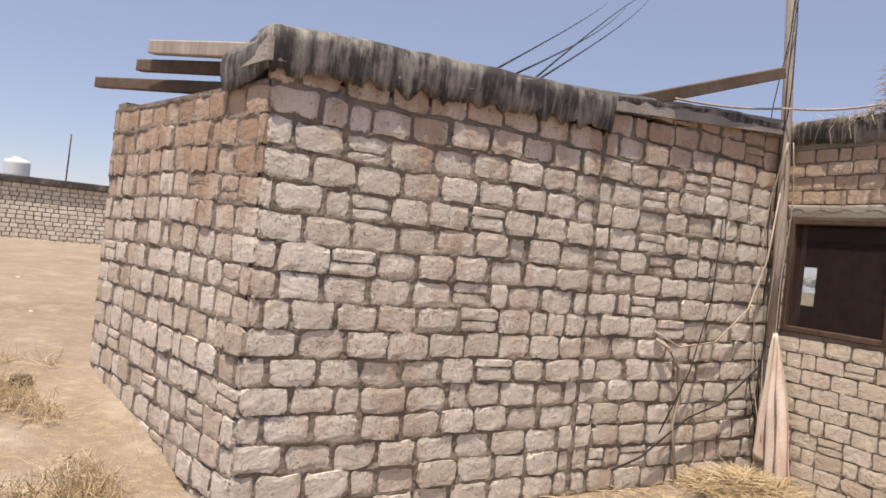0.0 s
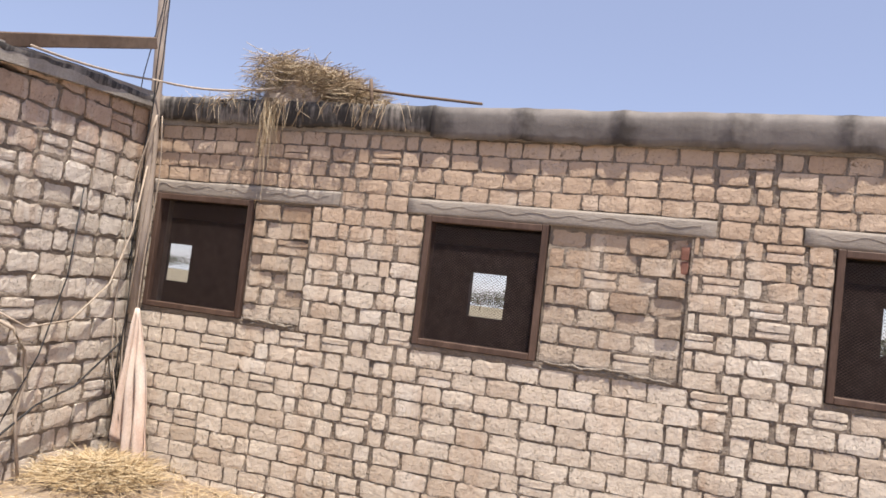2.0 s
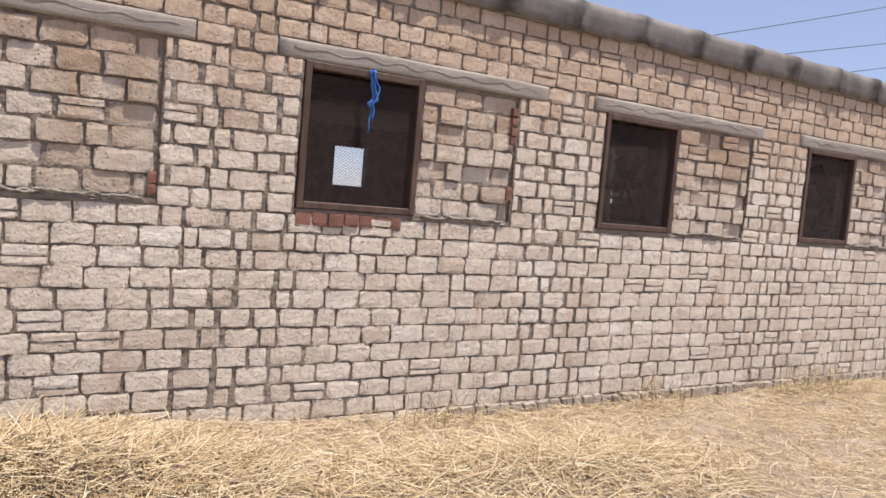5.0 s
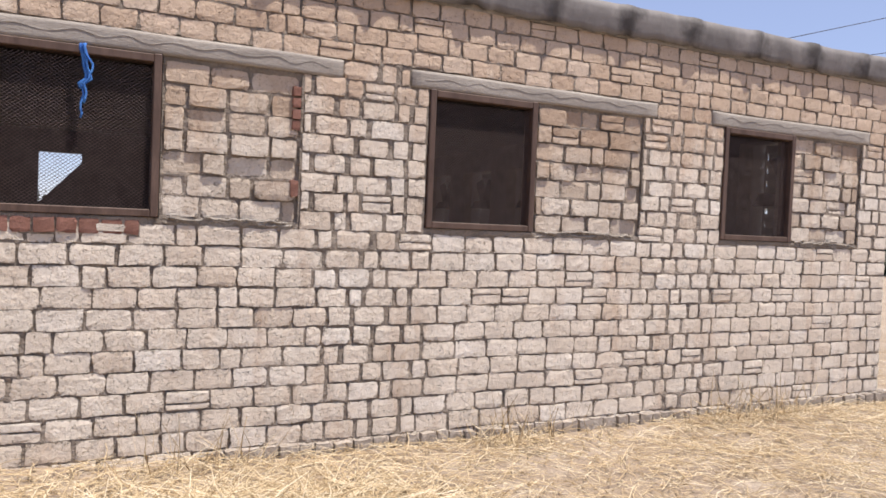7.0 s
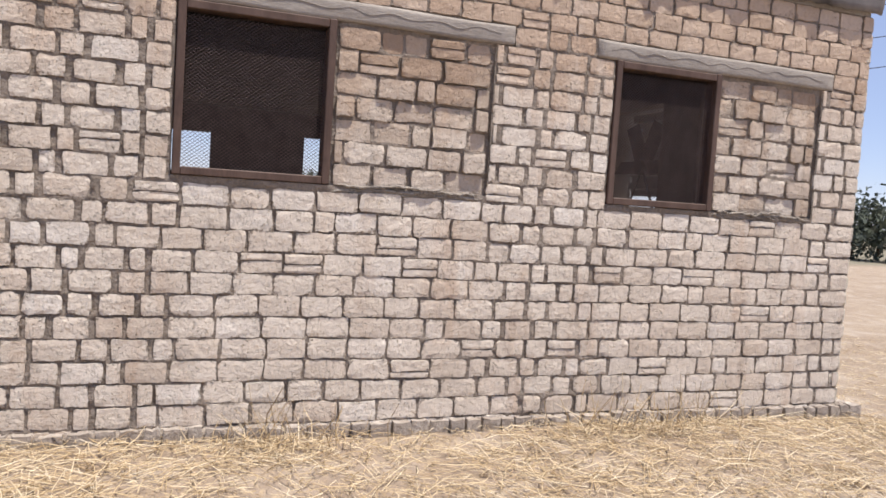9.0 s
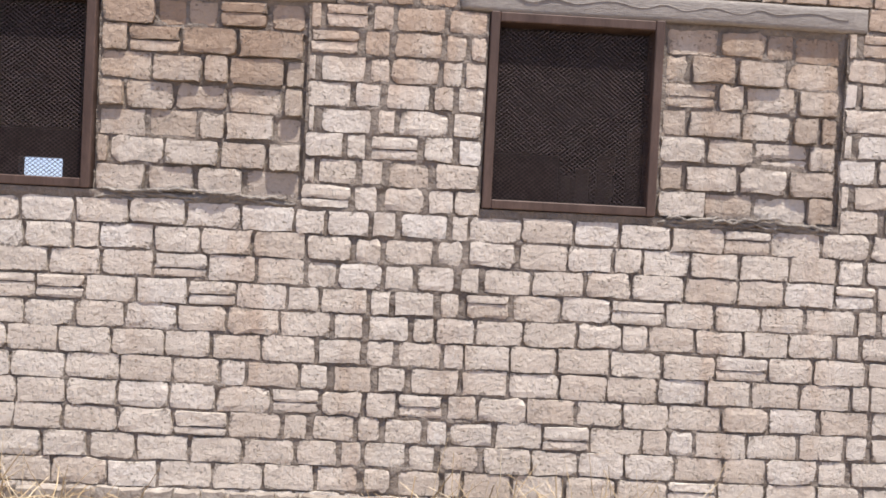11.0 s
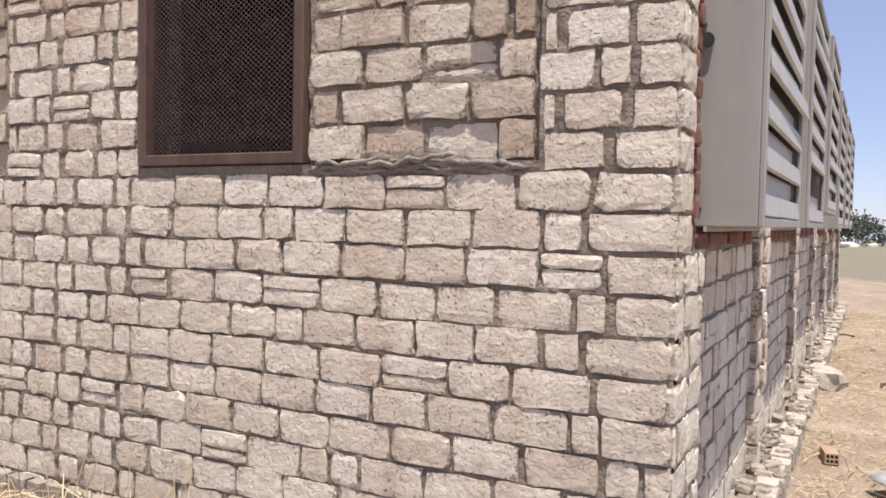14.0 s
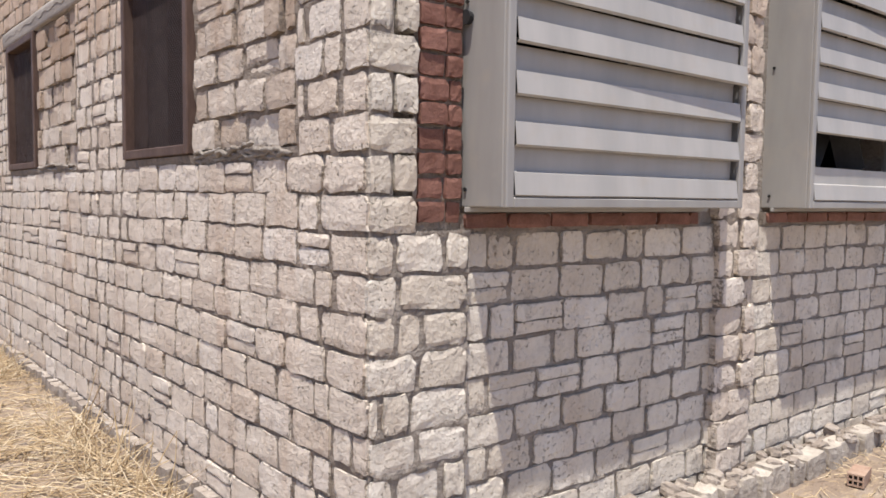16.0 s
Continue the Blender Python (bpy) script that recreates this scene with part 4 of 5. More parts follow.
beam = tagged(new("roof_beam", bm_mesh("roof_beam", solid((-1.12, -0.05, -0.055), (1.08, 0.05, 0.055), 0.008, look((0.80, -1.30, 3.60), (0.73, -0.35, 3.92)) @ Matrix.Rotation(math.pi / 2, 4, "Y")), TIMBER)), "long squared timber resting on the annex roof edge", "beam")

rng = random.Random(8)
for k in range(7):
    x = 0.66 + 0.022 * k
    y = -0.09 - 0.03 * (k % 3)
    top = 4.9 if k < 3 else 3.35
    pts = []
    for i in range(22):
        f = i / 21
        z = top + (0.5 + 0.2 * (k % 4) - top) * f
        pts.append((x + 0.09 * noise.noise((z * 0.9, k, 0)) - (0.10 if k % 2 else 0.0) * math.sin(f * 3.1), y + 0.05 * noise.noise((z, k, 4)) - (0.06 * math.sin(f * 3.1) if k % 2 else 0), z))
    tagged(new("hanging_cable", line_mesh("hanging_cable", pts, 0.005 if k < 3 else 0.0055, CABLE if k < 3 else ROPE)), "thin black cable hanging by the pole" if k < 3 else "pale dusty cord hanging in the wall corner", "cable", group="cables in the corner")


def on_annex(u, z, off=0.03):
    return side_a @ Vector((u - 0.26, -off, z))


pts = [on_annex(3.62, 1.56), on_annex(3.75, 1.5, 0.05), on_annex(3.9, 1.33, 0.05), on_annex(3.96, 1.12, 0.04), on_annex(3.9, 0.86, 0.05), on_annex(4.03, 0.3, 0.06)]
tagged(new("hose", line_mesh("hose", pts, 0.014, ROPE)), "thin pale hose hanging from a hole in the annex wall", "hose")
pts = [on_annex(5.0, 2.9, 0.08), on_annex(4.93, 2.3, 0.07), on_annex(4.75, 1.85, 0.05), on_annex(4.35, 1.55, 0.05), on_annex(3.9, 1.5, 0.04), on_annex(3.6, 1.62, 0.03)]
tagged(new("cord", line_mesh("cord", pts, 0.008, ROPE)), "pale cord looping across the annex wall", "cable")
pts = [on_annex(5.0, 1.35, 0.06), on_annex(4.5, 1.02, 0.05), on_annex(4.1, 0.92, 0.05), on_annex(3.55, 0.62, 0.05), on_annex(3.25, 0.55, 0.06)]
tagged(new("cord", line_mesh("cord", pts, 0.009, CABLE)), "dark branch-like cord across the lower annex wall", "cable")
pts = [on_annex(4.3, 2.6, 0.03), on_annex(4.25, 1.9, 0.04), on_annex(4.05, 1.3, 0.05), on_annex(3.75, 0.8, 0.05)]
tagged(new("cord", line_mesh("cord", pts, 0.006, CABLE)), "dark wire running down the annex wall", "cable")

# torn sack cloth tied at the window's corner
bm = bmesh.new()
cols, rows = 14, 22
grid = []
for j in range(rows + 1):
    f = j / rows
    wide = 0.03 + 0.42 * f ** 0.8
    row = []
    for i in range(cols + 1):
        s = i / cols - 0.5
        x = 0.79 + 0.15 * f + s * wide * (1.0 if s > 0 else 0.85)
        y = -0.075 - 0.05 * math.cos(s * 19 + f * 2) * min(1, f * 3) - 0.03 * noise.noise((s * 4, f * 3, 0)) - 0.05 * f
        z = 1.66 - 1.30 * f - (0.16 * max(0, s) * f if s > 0 else -0.45 * abs(s) * f)
        row.append(bm.verts.new((x, y, z)))
    grid.append(row)
for j in range(rows):
    for i in range(cols):
        bm.faces.new((grid[j][i], grid[j][i + 1], grid[j + 1][i + 1], grid[j + 1][i]))
cloth = new("sack_cloth", bm_mesh("sack_cloth", bm, CLOTH, True))
mod = cloth.modifiers.new("thickness", "SOLIDIFY")
mod.thickness = 0.005
tagged(cloth, "faded pinkish sack cloth hanging from the window corner", "cloth")

# rope in a window, dry stalk in another
for k in range(5):
    r = random.Random(k)
    pts = [(9.47 + 0.006 * k + 0.03 * noise.noise((i * 0.35, k, 1)) + 0.05 * math.sin(i / 9) * (i < 8), -0.03 - 0.006 * k, 2.69 - i * 0.029) for i in range(10 + 3 * (k % 3))]
    if k == 0:
        rope = tagged(new("blue_rope", line_mesh("blue_rope", pts, 0.011, BLUE)), "frayed blue plastic rope hanging in a window", "rope")
    else:
        part("rope_strand", line_mesh("rope_strand", pts, 0.007, BLUE), BLUE, rope)
tagged(new("dry_stalk", line_mesh("dry_stalk", [(6.68, -0.02, 2.36), (6.66, -0.024, 2.2), (6.625, -0.02, 2.08), (6.64, -0.02, 1.95)], 0.005, ROPE)), "pale dry stalk stuck in the window mesh", "stalk")

# red bricks under one window
sill = tagged(new("brick_sill", bm_mesh("brick_sill", solid((9.0, 0.0, 1.57), (9.82, 0.1, 1.685)), MORTAR)), "short course of red bricks under a window", "brickwork", kind="structure")
red_course(sill, south @ Matrix.Translation((9.0, -0.012, 0)), 0.0, 0.82, 1.575, 1.675, 17, True)

for u, z0, z1, q in ((10.735, 2.30, 2.60, 31), (10.735, 1.86, 1.98, 32), (8.03, 1.70, 1.86, 33), (5.22, 2.42, 2.62, 34)):
    red_course(sill, south @ Matrix.Translation((u, -0.004, 0)), 0.0, 0.065, z0, z1, q, True)

# plinth of blocks on edge along the foot of the long wall
plinth = tagged(new("plinth", bm_mesh("plinth", solid((10.2, -0.02, -0.3), (END + 0.26, 0.03, 0.17), 0.01), MORTAR)), "low projecting foot of half blocks along the wall", "plinth", kind="structure")
r = random.Random(3)
u, rows = 10.25, []
while u < END + 0.26:
    w = r.uniform(0.10, 0.15)
    rows.append((u + w / 2, 0.125, w - r.uniform(0.01, 0.025), r.uniform(0.12, 0.16), r.uniform(-0.05, 0.05), r.uniform(-0.02, 0.02)))
    u += w
raise_wall(plinth, "", south @ Matrix.Translation((0, -0.045, 0)), rows, DUSTY, lambda u, z: True)


def lump(seed, size, material, name="stone"):
    """A rough broken stone."""
    bm = bmesh.new()
    bmesh.ops.create_icosphere(bm, subdivisions=2, radius=1.0)
    for v in bm.verts:
        c = v.co.copy()
        for i in range(3):
            c[i] = math.copysign(abs(c[i]) ** 0.6, c[i])
        v.co = c * (0.8 + 0.35 * noise.noise(v.co * 1.3 + Vector((seed * 7.1, 0, 0)))) * 0.5
        v.co = Vector((v.co.x * size[0], v.co.y * size[1], v.co.z * size[2]))
    return bm_mesh(name, bm, material)


# rubble footing along the end wall
footing = tagged(new("rubble_footing", bm_mesh("rubble_footing", solid((-0.05, -0.17, -0.3), (DEEP, 0.0, 0.17), 0.02, east), MORTAR)), "crumbling footing of broken blocks along the end wall", "footing", kind="structure")
r = random.Random(12)
STONES = [lump(i, (0.2, 0.16, 0.13), DUSTY, "stone") for i in range(10)]
u, rows = 0.0, []
while u < DEEP - 0.1:
    w = r.uniform(0.12, 0.26)
    rows.append((u + w / 2, 0.125, w - r.uniform(0.01, 0.03), r.uniform(0.12, 0.17), r.uniform(-0.05, 0.05), r.uniform(-0.02, 0.02)))
    u += w
raise_wall(footing, "", east @ Matrix.Translation((0, -0.19, 0)), rows, PALESTONE, lambda u, z: True, rugged=True)
for k in range(230):
    u = (k / 230) ** 1.2 * DEEP
    ob = new("stone", STONES[r.randrange(10)])
    ob.parent = footing
    s = r.uniform(0.2, 0.6)
    ob.matrix_basis = east @ Matrix.Translation((u, -r.uniform(0.02, 0.18), 0.175 + 0.035 * s)) @ Euler((r.uniform(-0.3, 0.3), r.uniform(-0.3, 0.3), r.uniform(0, 6.3))).to_matrix().to_4x4() @ Matrix.Diagonal((s, s, s, 1))

# ---- loose things on the ground by the end wall ----


def hollow_brick(x, y, rz, tilt=0):
    thing = tagged(new("hollow_brick"), "pale dusty hollow clay brick lying on the sand", "brick")
    thing.matrix_basis = pose(x, y, ground_z(x, y) + 0.004, tilt, 0, rz) @ Matrix.Scale(0.72, 4)
    bm = bmesh.new()
    L, W, H = 0.24, 0.11, 0.09
    us = [0, 0.012, 0.034, 0.044, 0.066, 0.076, 0.098, W]
    zs = [0, 0.012, 0.038, 0.05, 0.078, H]
    for i in range(len(us) - 1):
        for j in range(len(zs) - 1):
            if i % 2 == 1 and j % 2 == 1 and i < 6:
                continue
            box(bm, (-L / 2, us[i] - W / 2, zs[j]), (L / 2, us[i + 1] - W / 2, zs[j + 1]))
    bmesh.ops.remove_doubles(bm, verts=bm.verts, dist=1e-5)
    part("brick_body", bm, CLAY, thing)


hollow_brick(17.36, 2.75, 100)
bm = bmesh.new()
rows = []
for i in range(12):
    rows.append([bm.verts.new((0.7 * i / 11, 0.42 * j / 6, 0.05 + 0.015 * math.sin(i * 1.6) + 0.03 * noise.noise((i * 0.3, j * 0.4, 2)))) for j in range(7)])
for i in range(11):
    for j in range(6):
        bm.faces.new((rows[i][j], rows[i + 1][j], rows[i + 1][j + 1], rows[i][j + 1]))
sheet = new("sheet_offcut", bm_mesh("sheet_offcut", bm, WEATHERED, True))
mod = sheet.modifiers.new("thickness", "SOLIDIFY")
mod.thickness = 0.006
sheet.matrix_basis = pose(17.74, 1.92, ground_z(17.9, 2.4) - 0.005, 4, 0, 28)
tagged(sheet, "crumpled pale metal sheet offcut lying on the sand", "sheet")
chunk = tagged(new("broken_block", lump(77, (0.5, 0.34, 0.27), PALESTONE, "broken_block")), "large pale broken block lying against the footing", "block")
chunk.matrix_basis = pose(17.34, 5.1, ground_z(17.34, 5.1) + 0.07, 4, 6, 80)
r = random.Random(5)
for k in range(34):
    x, y = END + 0.45 + r.random() ** 1.6 * 3.2, r.uniform(0.3, 11)
    ob = new("broken_stone", STONES[r.randrange(10)])
    s = r.uniform(0.12, 0.55)
    ob.matrix_basis = Matrix.Translation((x, y, ground_z(x, y) + 0.02 * s)) @ Euler((0, 0, r.uniform(0, 6))).to_matrix().to_4x4() @ Matrix.Diagonal((s, s, s, 1))
    tagged(ob, "small pale broken stone on the sand", "stone", group="stones by the end wall")
for k in range(8):
    x, y = END + 0.5 + r.random() * 1.6, r.uniform(1.2, 10)
    a = r.uniform(0, 6.3)
    z = ground_z(x, y) + 0.012
    tagged(new("stick", line_mesh("stick", [(x, y, z), (x + 0.12 * math.cos(a), y + 0.12 * math.sin(a), z + 0.015), (x + 0.24 * math.cos(a + 0.2), y + 0.24 * math.sin(a + 0.2), z)], 0.012, TIMBER)), "short dark stick lying on the sand", "stick", group="sticks by the end wall")
for k, (x, y, s) in enumerate(((-0.95, -5.95, 1.3), (-6.0, -6.6, 0.8), (-3.2, -6.9, 0.5), (-10, -7.6, 0.7), (0.1, -6.35, 0.4), (-8.2, -6.3, 0.5), (-4.4, -6.0, 0.35))):
    ob = new("clod", lump(30 + k, (0.2 * s, 0.15 * s, 0.1 * s), BARK if k == 0 else SHADE, "clod"))
    ob.location = (x, y, ground_z(x, y) + 0.02 * s)
    tagged(ob, "dark dry clod on the sandy yard" if k == 0 else "pale clod of earth on the sandy yard", "clod")

# ---- straw ----
gen = np.random.default_rng(4)


def scatter(name, label, n, spot, length, width, lift, material, seed, kind="stuff", category="straw"):
    g = np.random.default_rng(seed)
    xy = np.array([spot(g) for _ in range(n)])
    z = np.array([ground_z(x, y) for x, y in xy])
    ang = g.uniform(0, 2 * np.pi, n)
    el = g.normal(0.06, lift, n)
    ln = g.uniform(*length, n)
    roots = np.column_stack([xy, z + g.uniform(0.0, 0.035, n)])
    d = np.column_stack([np.cos(ang) * np.cos(el), np.sin(ang) * np.cos(el), np.abs(np.sin(el))])
    heads = roots + d * ln[:, None]
    bends = g.normal(0, 0.022, (n, 3)) * [1, 1, 0.5]
    bends[:, 2] = np.abs(bends[:, 2])
    return tagged(new(name, strands(name, roots, heads, bends, width, material, g)), label, category, kind=kind)


def by_wall(g):
    while True:
        x, y = g.uniform(3.0, 17.2), -0.06 - g.random() ** 1.25 * 4.2
        if g.random() < 0.35 + 0.65 * (noise.noise((x * 0.7, y * 0.9, 1.5)) > -0.15):
            return x, y


scatter("straw_litter", "loose dry straw lying along the wall", 13000, by_wall, (0.10, 0.34), 0.0026, 0.08, STRAW, 1)
scatter("straw_litter", "short broken chaff over the sand", 24000, lambda g: (g.uniform(2.5, 18.5), -0.06 - g.random() * 5), (0.03, 0.10), 0.0024, 0.14, STRAW, 2)


def yard_edge(g):
    while True:
        x = g.uniform(-1.5, 2.4)
        y = -5.54 + 0.172 * (x + 1.7) - 0.25 - g.random() ** 1.1 * 1.3
        if g.random() < 0.08 + 1.6 * noise.noise((x * 2.1, y * 2.1, 4.5)) + 0.12 * (x + 1.5):
            return x, y


def heap_spot(cx, cy, rx, ry):
    def spot(g):
        a, q = g.uniform(0, 6.283), g.random() ** 0.6
        return cx + rx * q * math.cos(a), cy + ry * q * math.sin(a)
    return spot


scatter("straw_heap", "tangled heap of golden straw by the wall", 5600, heap_spot(7.35, -1.2, 1.25, 0.8), (0.12, 0.36), 0.003, 0.2, STRAW, 3)
scatter("straw_heap", "tangled heap of golden straw by the wall", 2900, heap_spot(10.1, -1.6, 1.5, 0.85), (0.12, 0.36), 0.003, 0.18, STRAW, 4)
scatter("straw_heap", "heap of golden straw in the wall corner", 2400, heap_spot(1.08, -0.62, 0.42, 0.42), (0.10, 0.28), 0.003, 0.2, STRAW, 5)
scatter("straw_litter", "sparse straw on the ground by the end wall", 5200, lambda g: (END + 0.35 + g.random() ** 1.3 * 4, g.uniform(-1, 12)), (0.03, 0.16), 0.0026, 0.1, STRAW, 6)
scatter("dry_weeds", "brittle dry weeds on the sandy yard", 8000, yard_edge, (0.04, 0.19), 0.0024, 0.8, STRAW, 7, category="weeds")
scatter("straw_litter", "chaff and straw in the wall corner", 3000, lambda g: (0.75 + g.random() * 3.0, -0.05 - g.random() ** 1.2 * 3.2), (0.03, 0.2), 0.0026, 0.2, STRAW, 9)
# upright stalks beside the wall
scatter("dry_stalks", "few dry upright stalks against the wall foot", 260, lambda g: (g.choice([10.2, 12.4, 14.6, 15.1, 15.3]) + g.normal(0, 0.25), -0.12 - g.random() * 0.25), (0.15, 0.42), 0.0028, 1.0, STRAW, 8, category="weeds")

# straw pile on the roof
n = 5200
a, q = gen.uniform(0, 6.283, n), gen.random(n) ** 0.55
px = np.where(gen.random(n) < 0.68, gen.uniform(1.62, 2.66, n), 1.95 + 1.1 * q * np.cos(a))
py = 0.22 + 0.36 * q * np.sin(a)
hump = 0.42 * np.exp(-((px - 2.1) / 0.54) ** 6) * np.clip(1.1 - 0.62 * (px - 1.6), 0.2, 1.1) + 0.05
pz = 3.5 + hump * gen.random(n) ** 0.5
ang = gen.normal(0, 0.9, n) + np.pi * (gen.random(n) < 0.5)
ln = gen.uniform(0.08, 0.26, n)
roots = np.column_stack([px, py, pz])
heads = roots + np.column_stack([np.cos(ang) * ln, np.sin(ang) * ln * 0.7, gen.normal(0.0, 0.045, n)])
heads[:, 2] = np.maximum(heads[:, 2], np.where(heads[:, 1] > -0.1, 3.5, 3.25))
pile = tagged(new("straw_pile", strands("straw_pile", roots, heads, gen.normal(0, 0.015, (n, 3)), 0.0032, REED, gen)), "untidy pile of dry straw on the roof edge", "straw", kind="stuff")
bm = bmesh.new()
bmesh.ops.create_uvsphere(bm, u_segments=24, v_segments=12, radius=1)
for v in bm.verts:
    k = 1 + 0.25 * noise.noise(v.co * 2)
    v.co = Vector((2.0 + v.co.x * 0.38 * k, 0.24 + v.co.y * 0.3 * k, 3.5 + max(0, v.co.z) * 0.34 * k))
part("straw_core", bm, ROPE, pile)
n = 130
px = np.concatenate([gen.normal(1.88, 0.06, n // 2), gen.uniform(0.95, 3.1, n - n // 2)])
roots = np.column_stack([px, np.full(n, -0.06) - gen.random(n) * 0.05, np.full(n, 3.55)])
drop = np.concatenate([gen.uniform(0.2, 0.95, n // 2) * np.where(gen.random(n // 2) < 0.4, 1, 0.5), gen.uniform(0.05, 0.26, n - n // 2)])
heads = roots + np.column_stack([gen.normal(0, 0.07, n), gen.uniform(-0.06, 0.0, n), -drop])
heads[:n // 2, 0] = 1.88 + (heads[:n // 2, 0] - 1.88) * 0.6
hung = strands("hanging_stems", roots, heads, gen.normal(0, 0.02, (n, 3)) * [1, 0.4, 1] - [0, 0.02, 0], 0.0032, REED, gen)
part("hanging_stems", hung, REED, pile)
tagged(new("roof_pole", line_mesh("roof_pole", [(2.6, -0.04, 3.66), (3.1, 0.0, 3.62), (3.66, 0.02, 3.58)], 0.012, TIMBER)), "thin dark branch lying on the roof edge", "branch")
tagged(new("roof_stick", line_mesh("roof_stick", [(2.78, -0.06, 3.5), (2.75, -0.05, 3.6), (2.72, -0.03, 3.74)], 0.016, TIMBER)), "short dark stub standing in the straw", "branch")
tagged(new("cord", line_mesh("cord", sag((0.89, -1.6, 3.46), (0.70, -0.14, 3.66), 0.03, 10) + sag((0.70, -0.14, 3.66), (1.9, -0.12, 3.62), 0.05, 10)[1:], 0.010, ROPE)), "pale cord strung along the roof edge past the pole", "cable")

# timbers on the annex roof
for k, (a, b, w) in enumerate((((-0.67, -5.3, 3.37), (0.9, -4.72, 3.17), 0.05), ((-1.92, -5.61, 3.23), (0.45, -4.72, 3.0), 0.045), ((-0.9, -5.36, 3.26), (0.55, -4.7, 3.12), 0.045))):
    L = (Vector(b) - Vector(a)).length / 2
    m = look((Vector(a) + Vector(b)) / 2, b) @ Matrix.Rotation(math.pi / 2, 4, "Y")
    tagged(new("roof_timber", bm_mesh("roof_timber", solid((-L, -w, -w * 0.8), (L, w, w * 0.8), 0.008, m), TIMBER if k else POLE)), "squared timber jutting over the annex roof", "timber", group="timbers on the annex roof")

# overhead wires
for k, (a, b, s) in enumerate((((1.06, -3.36, 3.30), (-15.8, 10.2, 11.0), 0.05), ((1.04, -3.19, 3.31), (-15.4, 10.7, 10.9), 0.15), ((1.03, -2.98, 3.32), (-14.9, 11.2, 11.1), 0.1), ((1.03, -3.01, 3.32), (-15.0, 11.3, 11.4), -0.1))):
    tagged(new("overhead_wire", line_mesh("overhead_wire", sag(a, b, s, 20), 0.008, CABLE)), "thin black wire rising from the annex roof", "cable", group="wires over the annex")
for k, (a, b) in enumerate((((36.0, 25.0, 10.3), (110, 25, 33.2)), ((36.0, 25.0, 9.25), (110, 25, 27.6)), ((36.0, 25.0, 7.8), (110, 25, 25.5)))):
    tagged(new("overhead_wire", line_mesh("overhead_wire", sag(a, b, 0.5, 24), 0.022, CABLE)), "thin overhead power wire in the sky", "cable", group="power wires")

tagged(new("utility_post", line_mesh("utility_post", [(36, 25.1, -0.2), (36, 25.1, 5), (36, 25.1, 10.5)], 0.11, POLE, 10)), "tall timber post carrying the power wires", "post")

# ---- yard beyond the annex ----
shed = tagged(new("boundary_building"), "low long building of grey blocks with a flat roof", "building", kind="structure")
yard_wall = wall_frame((-21.5, -22.0), (-21.5, 14.0))
body = part("wall", solid((-24.5, -22, 0.3), (-21.52, 14, 2.72)), MORTAR, shed)
raise_wall(body, "rows of grey blocks far across the yard", yard_wall, lay(61, 10.0, 30.0, 0.75, 2.70, [], [], course=0.139, length=0.25, joint=0.02), SHADE, lambda u, z: 13.0 < u < 16.6)
part("roof", solid((-24.7, -22.1, 2.72), (-21.38, 14.1, 2.92), 0.02), FELT, shed)
tank = tagged(new("water_tank"), "white plastic water tank standing on the low roof", "water tank")
tank.location = (-23.0, -7.2, 2.92)
bm = bmesh.new()
prof = [(0.0, 0.0), (0.37, 0.0), (0.40, 0.04), (0.38, 0.1), (0.40, 0.16), (0.38, 0.24), (0.40, 0.3), (0.38, 0.38), (0.40, 0.44), (0.36, 0.52), (0.16, 0.58), (0.0, 0.58)]
ringv = [[bm.verts.new((r_ * math.cos(k * math.pi / 12), r_ * math.sin(k * math.pi / 12), z)) for k in range(24)] for r_, z in prof[1:-1]]
for i in range(len(ringv) - 1):
    for k in range(24):
        bm.faces.new((ringv[i][k], ringv[i][(k + 1) % 24], ringv[i + 1][(k + 1) % 24], ringv[i + 1][k]))
bm.faces.new(ringv[0])
bm.faces.new(ringv[-1])
part("tank_body", bm, PLASTIC, tank, smooth=True)
part("tank_lid", drum(bmesh.new(), (0, 0, 0.57), (0, 0, 0.64), 0.15, 0.13, 16), PLASTIC, tank)
for x, y, h, lean in ((-23.4, -8.5, 1.15, 0.16), (-22.6, -5.75, 1.6, -0.03)):
    tagged(new("roof_post", line_mesh("roof_post", [(x, y, 2.9), (x, y - lean * 0.5, 2.9 + h / 2), (x, y - lean, 2.9 + h)], 0.025, TIMBER)), "thin dark post standing on the low roof", "post", group="posts on the low roof")

# ---- distance ----


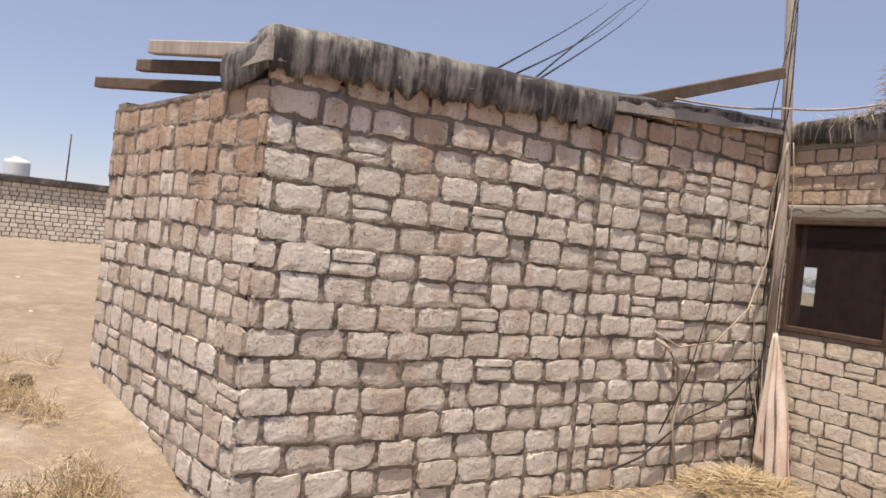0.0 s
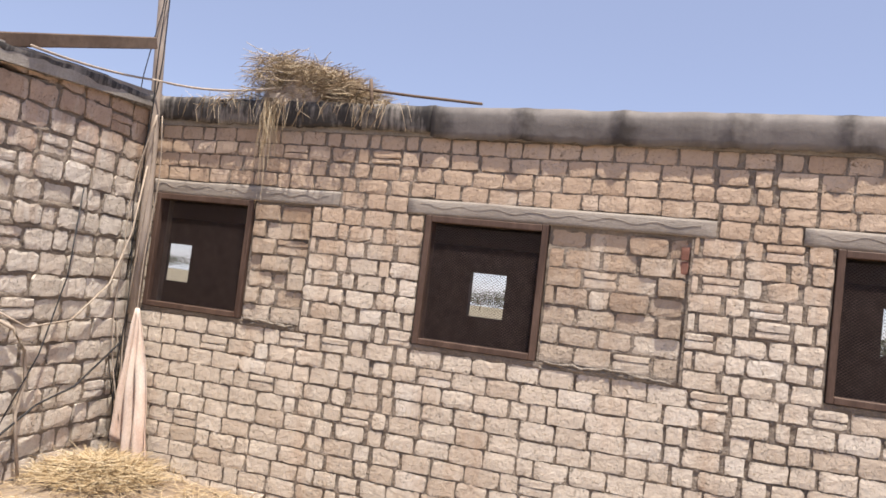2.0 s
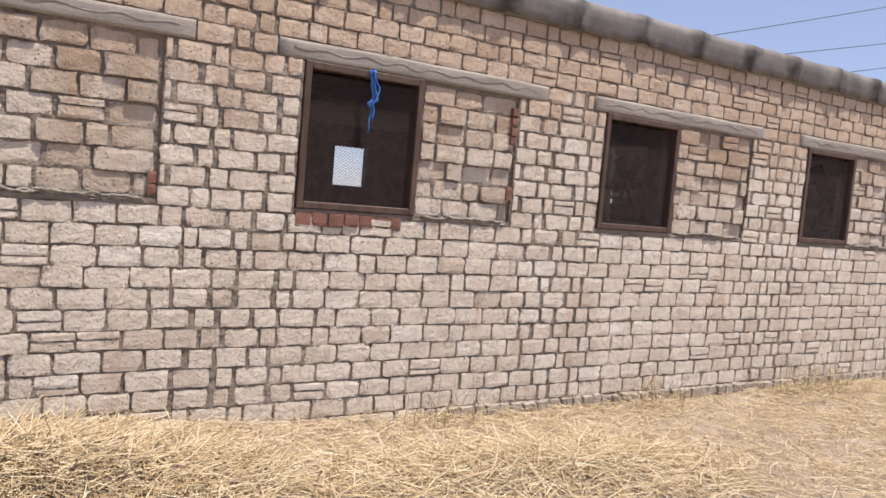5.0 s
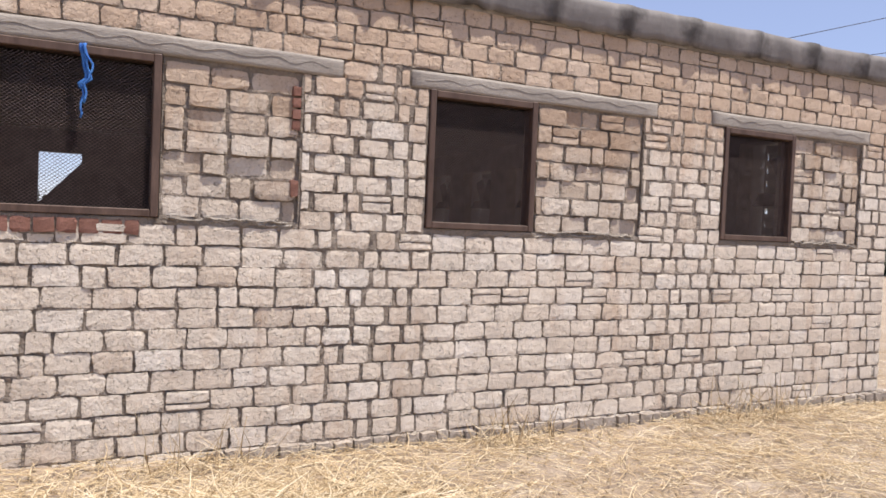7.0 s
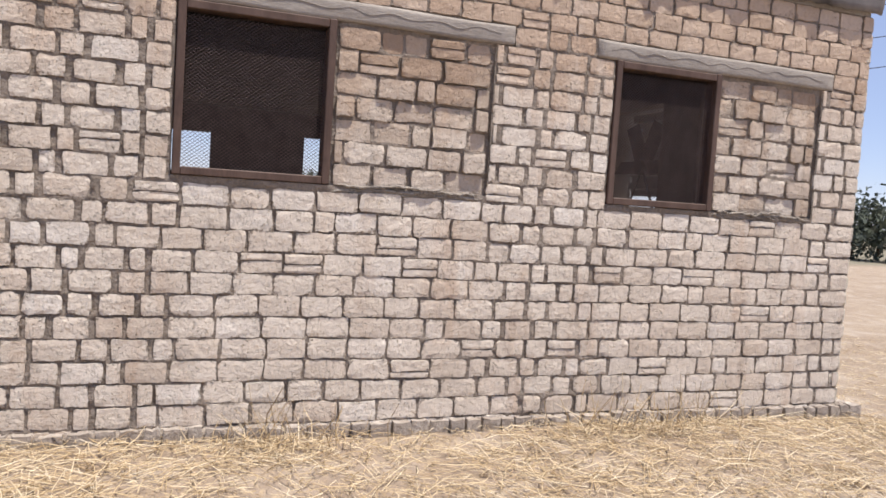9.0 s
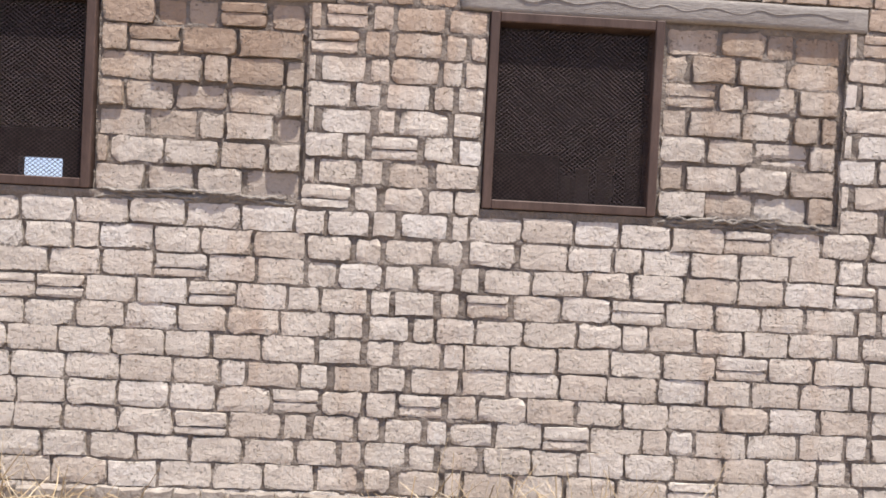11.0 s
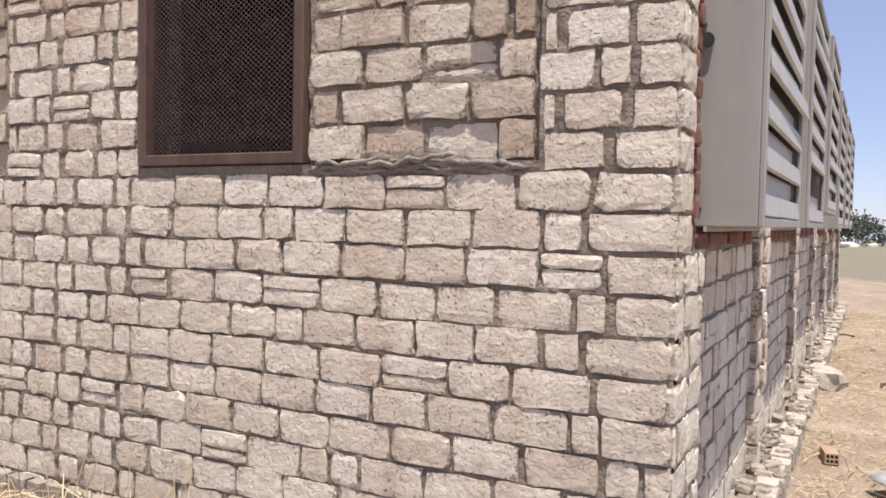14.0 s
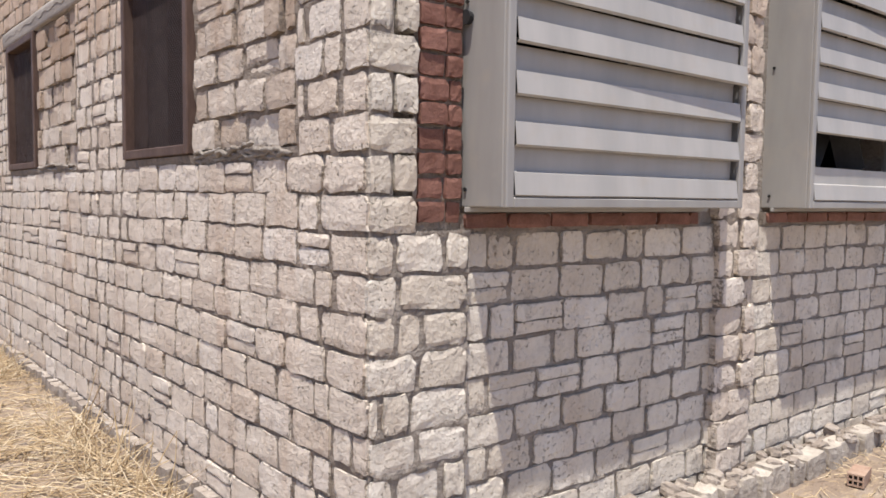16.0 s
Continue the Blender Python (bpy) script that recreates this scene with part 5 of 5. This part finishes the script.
def tree(x, y, h, spread, seed):
    """A dusty tree: trunk with limbs, and a crown of many small leaf clumps."""
    g = np.random.default_rng(seed)
    r = random.Random(seed)
    thing = tagged(new("tree"), "dusty dark green tree with a ragged crown", "tree", group="distant trees")
    z0 = ground_z(x, y)
    thing.location = (x, y, z0 - 0.1)
    part("trunk", line_mesh("trunk", [(0, 0, 0), (0.1, 0, h * 0.3), (0.0, 0.1, h * 0.6)], 0.035 * h, BARK, 8, 0.5), BARK, thing)
    clumps = []
    for k in range(7):
        a = r.uniform(0, 6.28)
        tip = Vector((math.cos(a) * spread * r.uniform(0.3, 0.9), math.sin(a) * spread * r.uniform(0.3, 0.9), h * r.uniform(0.2, 0.95)))
        part("limb", line_mesh("limb", [(0.03, 0.03, h * 0.35), tip * 0.6 + Vector((0, 0, h * 0.12)), tip], 0.014 * h, BARK, 5, 0.3), BARK, thing)
        clumps.append(tip)
    n = 1500
    c = np.array([clumps[i] for i in g.integers(0, 7, n)])
    p = c + g.normal(0, 1, (n, 3)) * [spread * 0.3, spread * 0.3, h * 0.13]
    p[:, 2] = np.where(p[:, 2] < h * 0.3, g.uniform(0.02, 0.6, n) * h, p[:, 2])
    e1, e2 = g.normal(0, 1, (n, 3)), g.normal(0, 1, (n, 3))
    e1 *= 0.055 * h / np.linalg.norm(e1, axis=1, keepdims=True)
    e2 *= 0.055 * h / np.linalg.norm(e2, axis=1, keepdims=True)
    vs = np.stack([p - e1, p + e2 * 0.6, p + e1, p - e2 * 0.6], axis=1).reshape(-1, 3)
    part("crown", mesh_of("crown", vs.tolist(), np.arange(4 * n).reshape(-1, 4).tolist(), LEAF), LEAF, thing)


r = random.Random(21)
for k in range(20):
    if k < 10:
        tree(17.5 + k * 1.6 + r.uniform(-1, 1), 63 + r.uniform(-3, 6), r.uniform(1.9, 3.1), r.uniform(1.5, 2.4), 200 + k)
    else:
        tree(45 + (k - 10) * 1.7, 23 + r.uniform(-3, 4) - (k - 10) * 0.9, r.uniform(2.3, 3.6), r.uniform(1.7, 2.5), 200 + k)
r = random.Random(22)
for k in range(28):  # a grove behind the house
    x, y = -64 + 2.95 * k + r.uniform(-0.5, 0.5), 62 + r.uniform(-4, 5)
    tree(x, y, r.uniform(2.1, 3.0) - ground_z(x, y), r.uniform(2.2, 3.2), 240 + k)
r = random.Random(31)
RUBBLE = [lump(60 + i, (1.0, 0.8, 0.45), SHADE, "rubble_stone") for i in range(5)]
for k in range(90):
    ob = new("rubble_stone", RUBBLE[k % 5])
    x, y = r.uniform(16, 40), r.uniform(44, 58)
    s = r.uniform(0.3, 1.2)
    ob.matrix_basis = Matrix.Translation((x, y, ground_z(x, y) + 0.05)) @ Euler((0, 0, r.uniform(0, 6))).to_matrix().to_4x4() @ Matrix.Diagonal((s, s, s, 1))
    tagged(ob, "pale broken stone in a far rubble field", "stone", group="far rubble")

# added sheet on the horizon; haze is painted as a pale colour with faint emission
m, nt, b_ = nodes("far_haze_glow", 1.0)
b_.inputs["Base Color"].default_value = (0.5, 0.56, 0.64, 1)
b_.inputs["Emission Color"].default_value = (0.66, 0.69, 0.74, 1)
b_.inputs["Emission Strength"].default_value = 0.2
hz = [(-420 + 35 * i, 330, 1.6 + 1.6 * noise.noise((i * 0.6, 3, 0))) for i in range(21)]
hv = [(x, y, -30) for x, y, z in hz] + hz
tagged(new("backdrop", mesh_of("backdrop", hv, [(i, i + 1, i + 22, i + 21) for i in range(20)], m)), "faintly glowing sheet painted as pale haze beyond the fields", "backdrop", kind="structure")
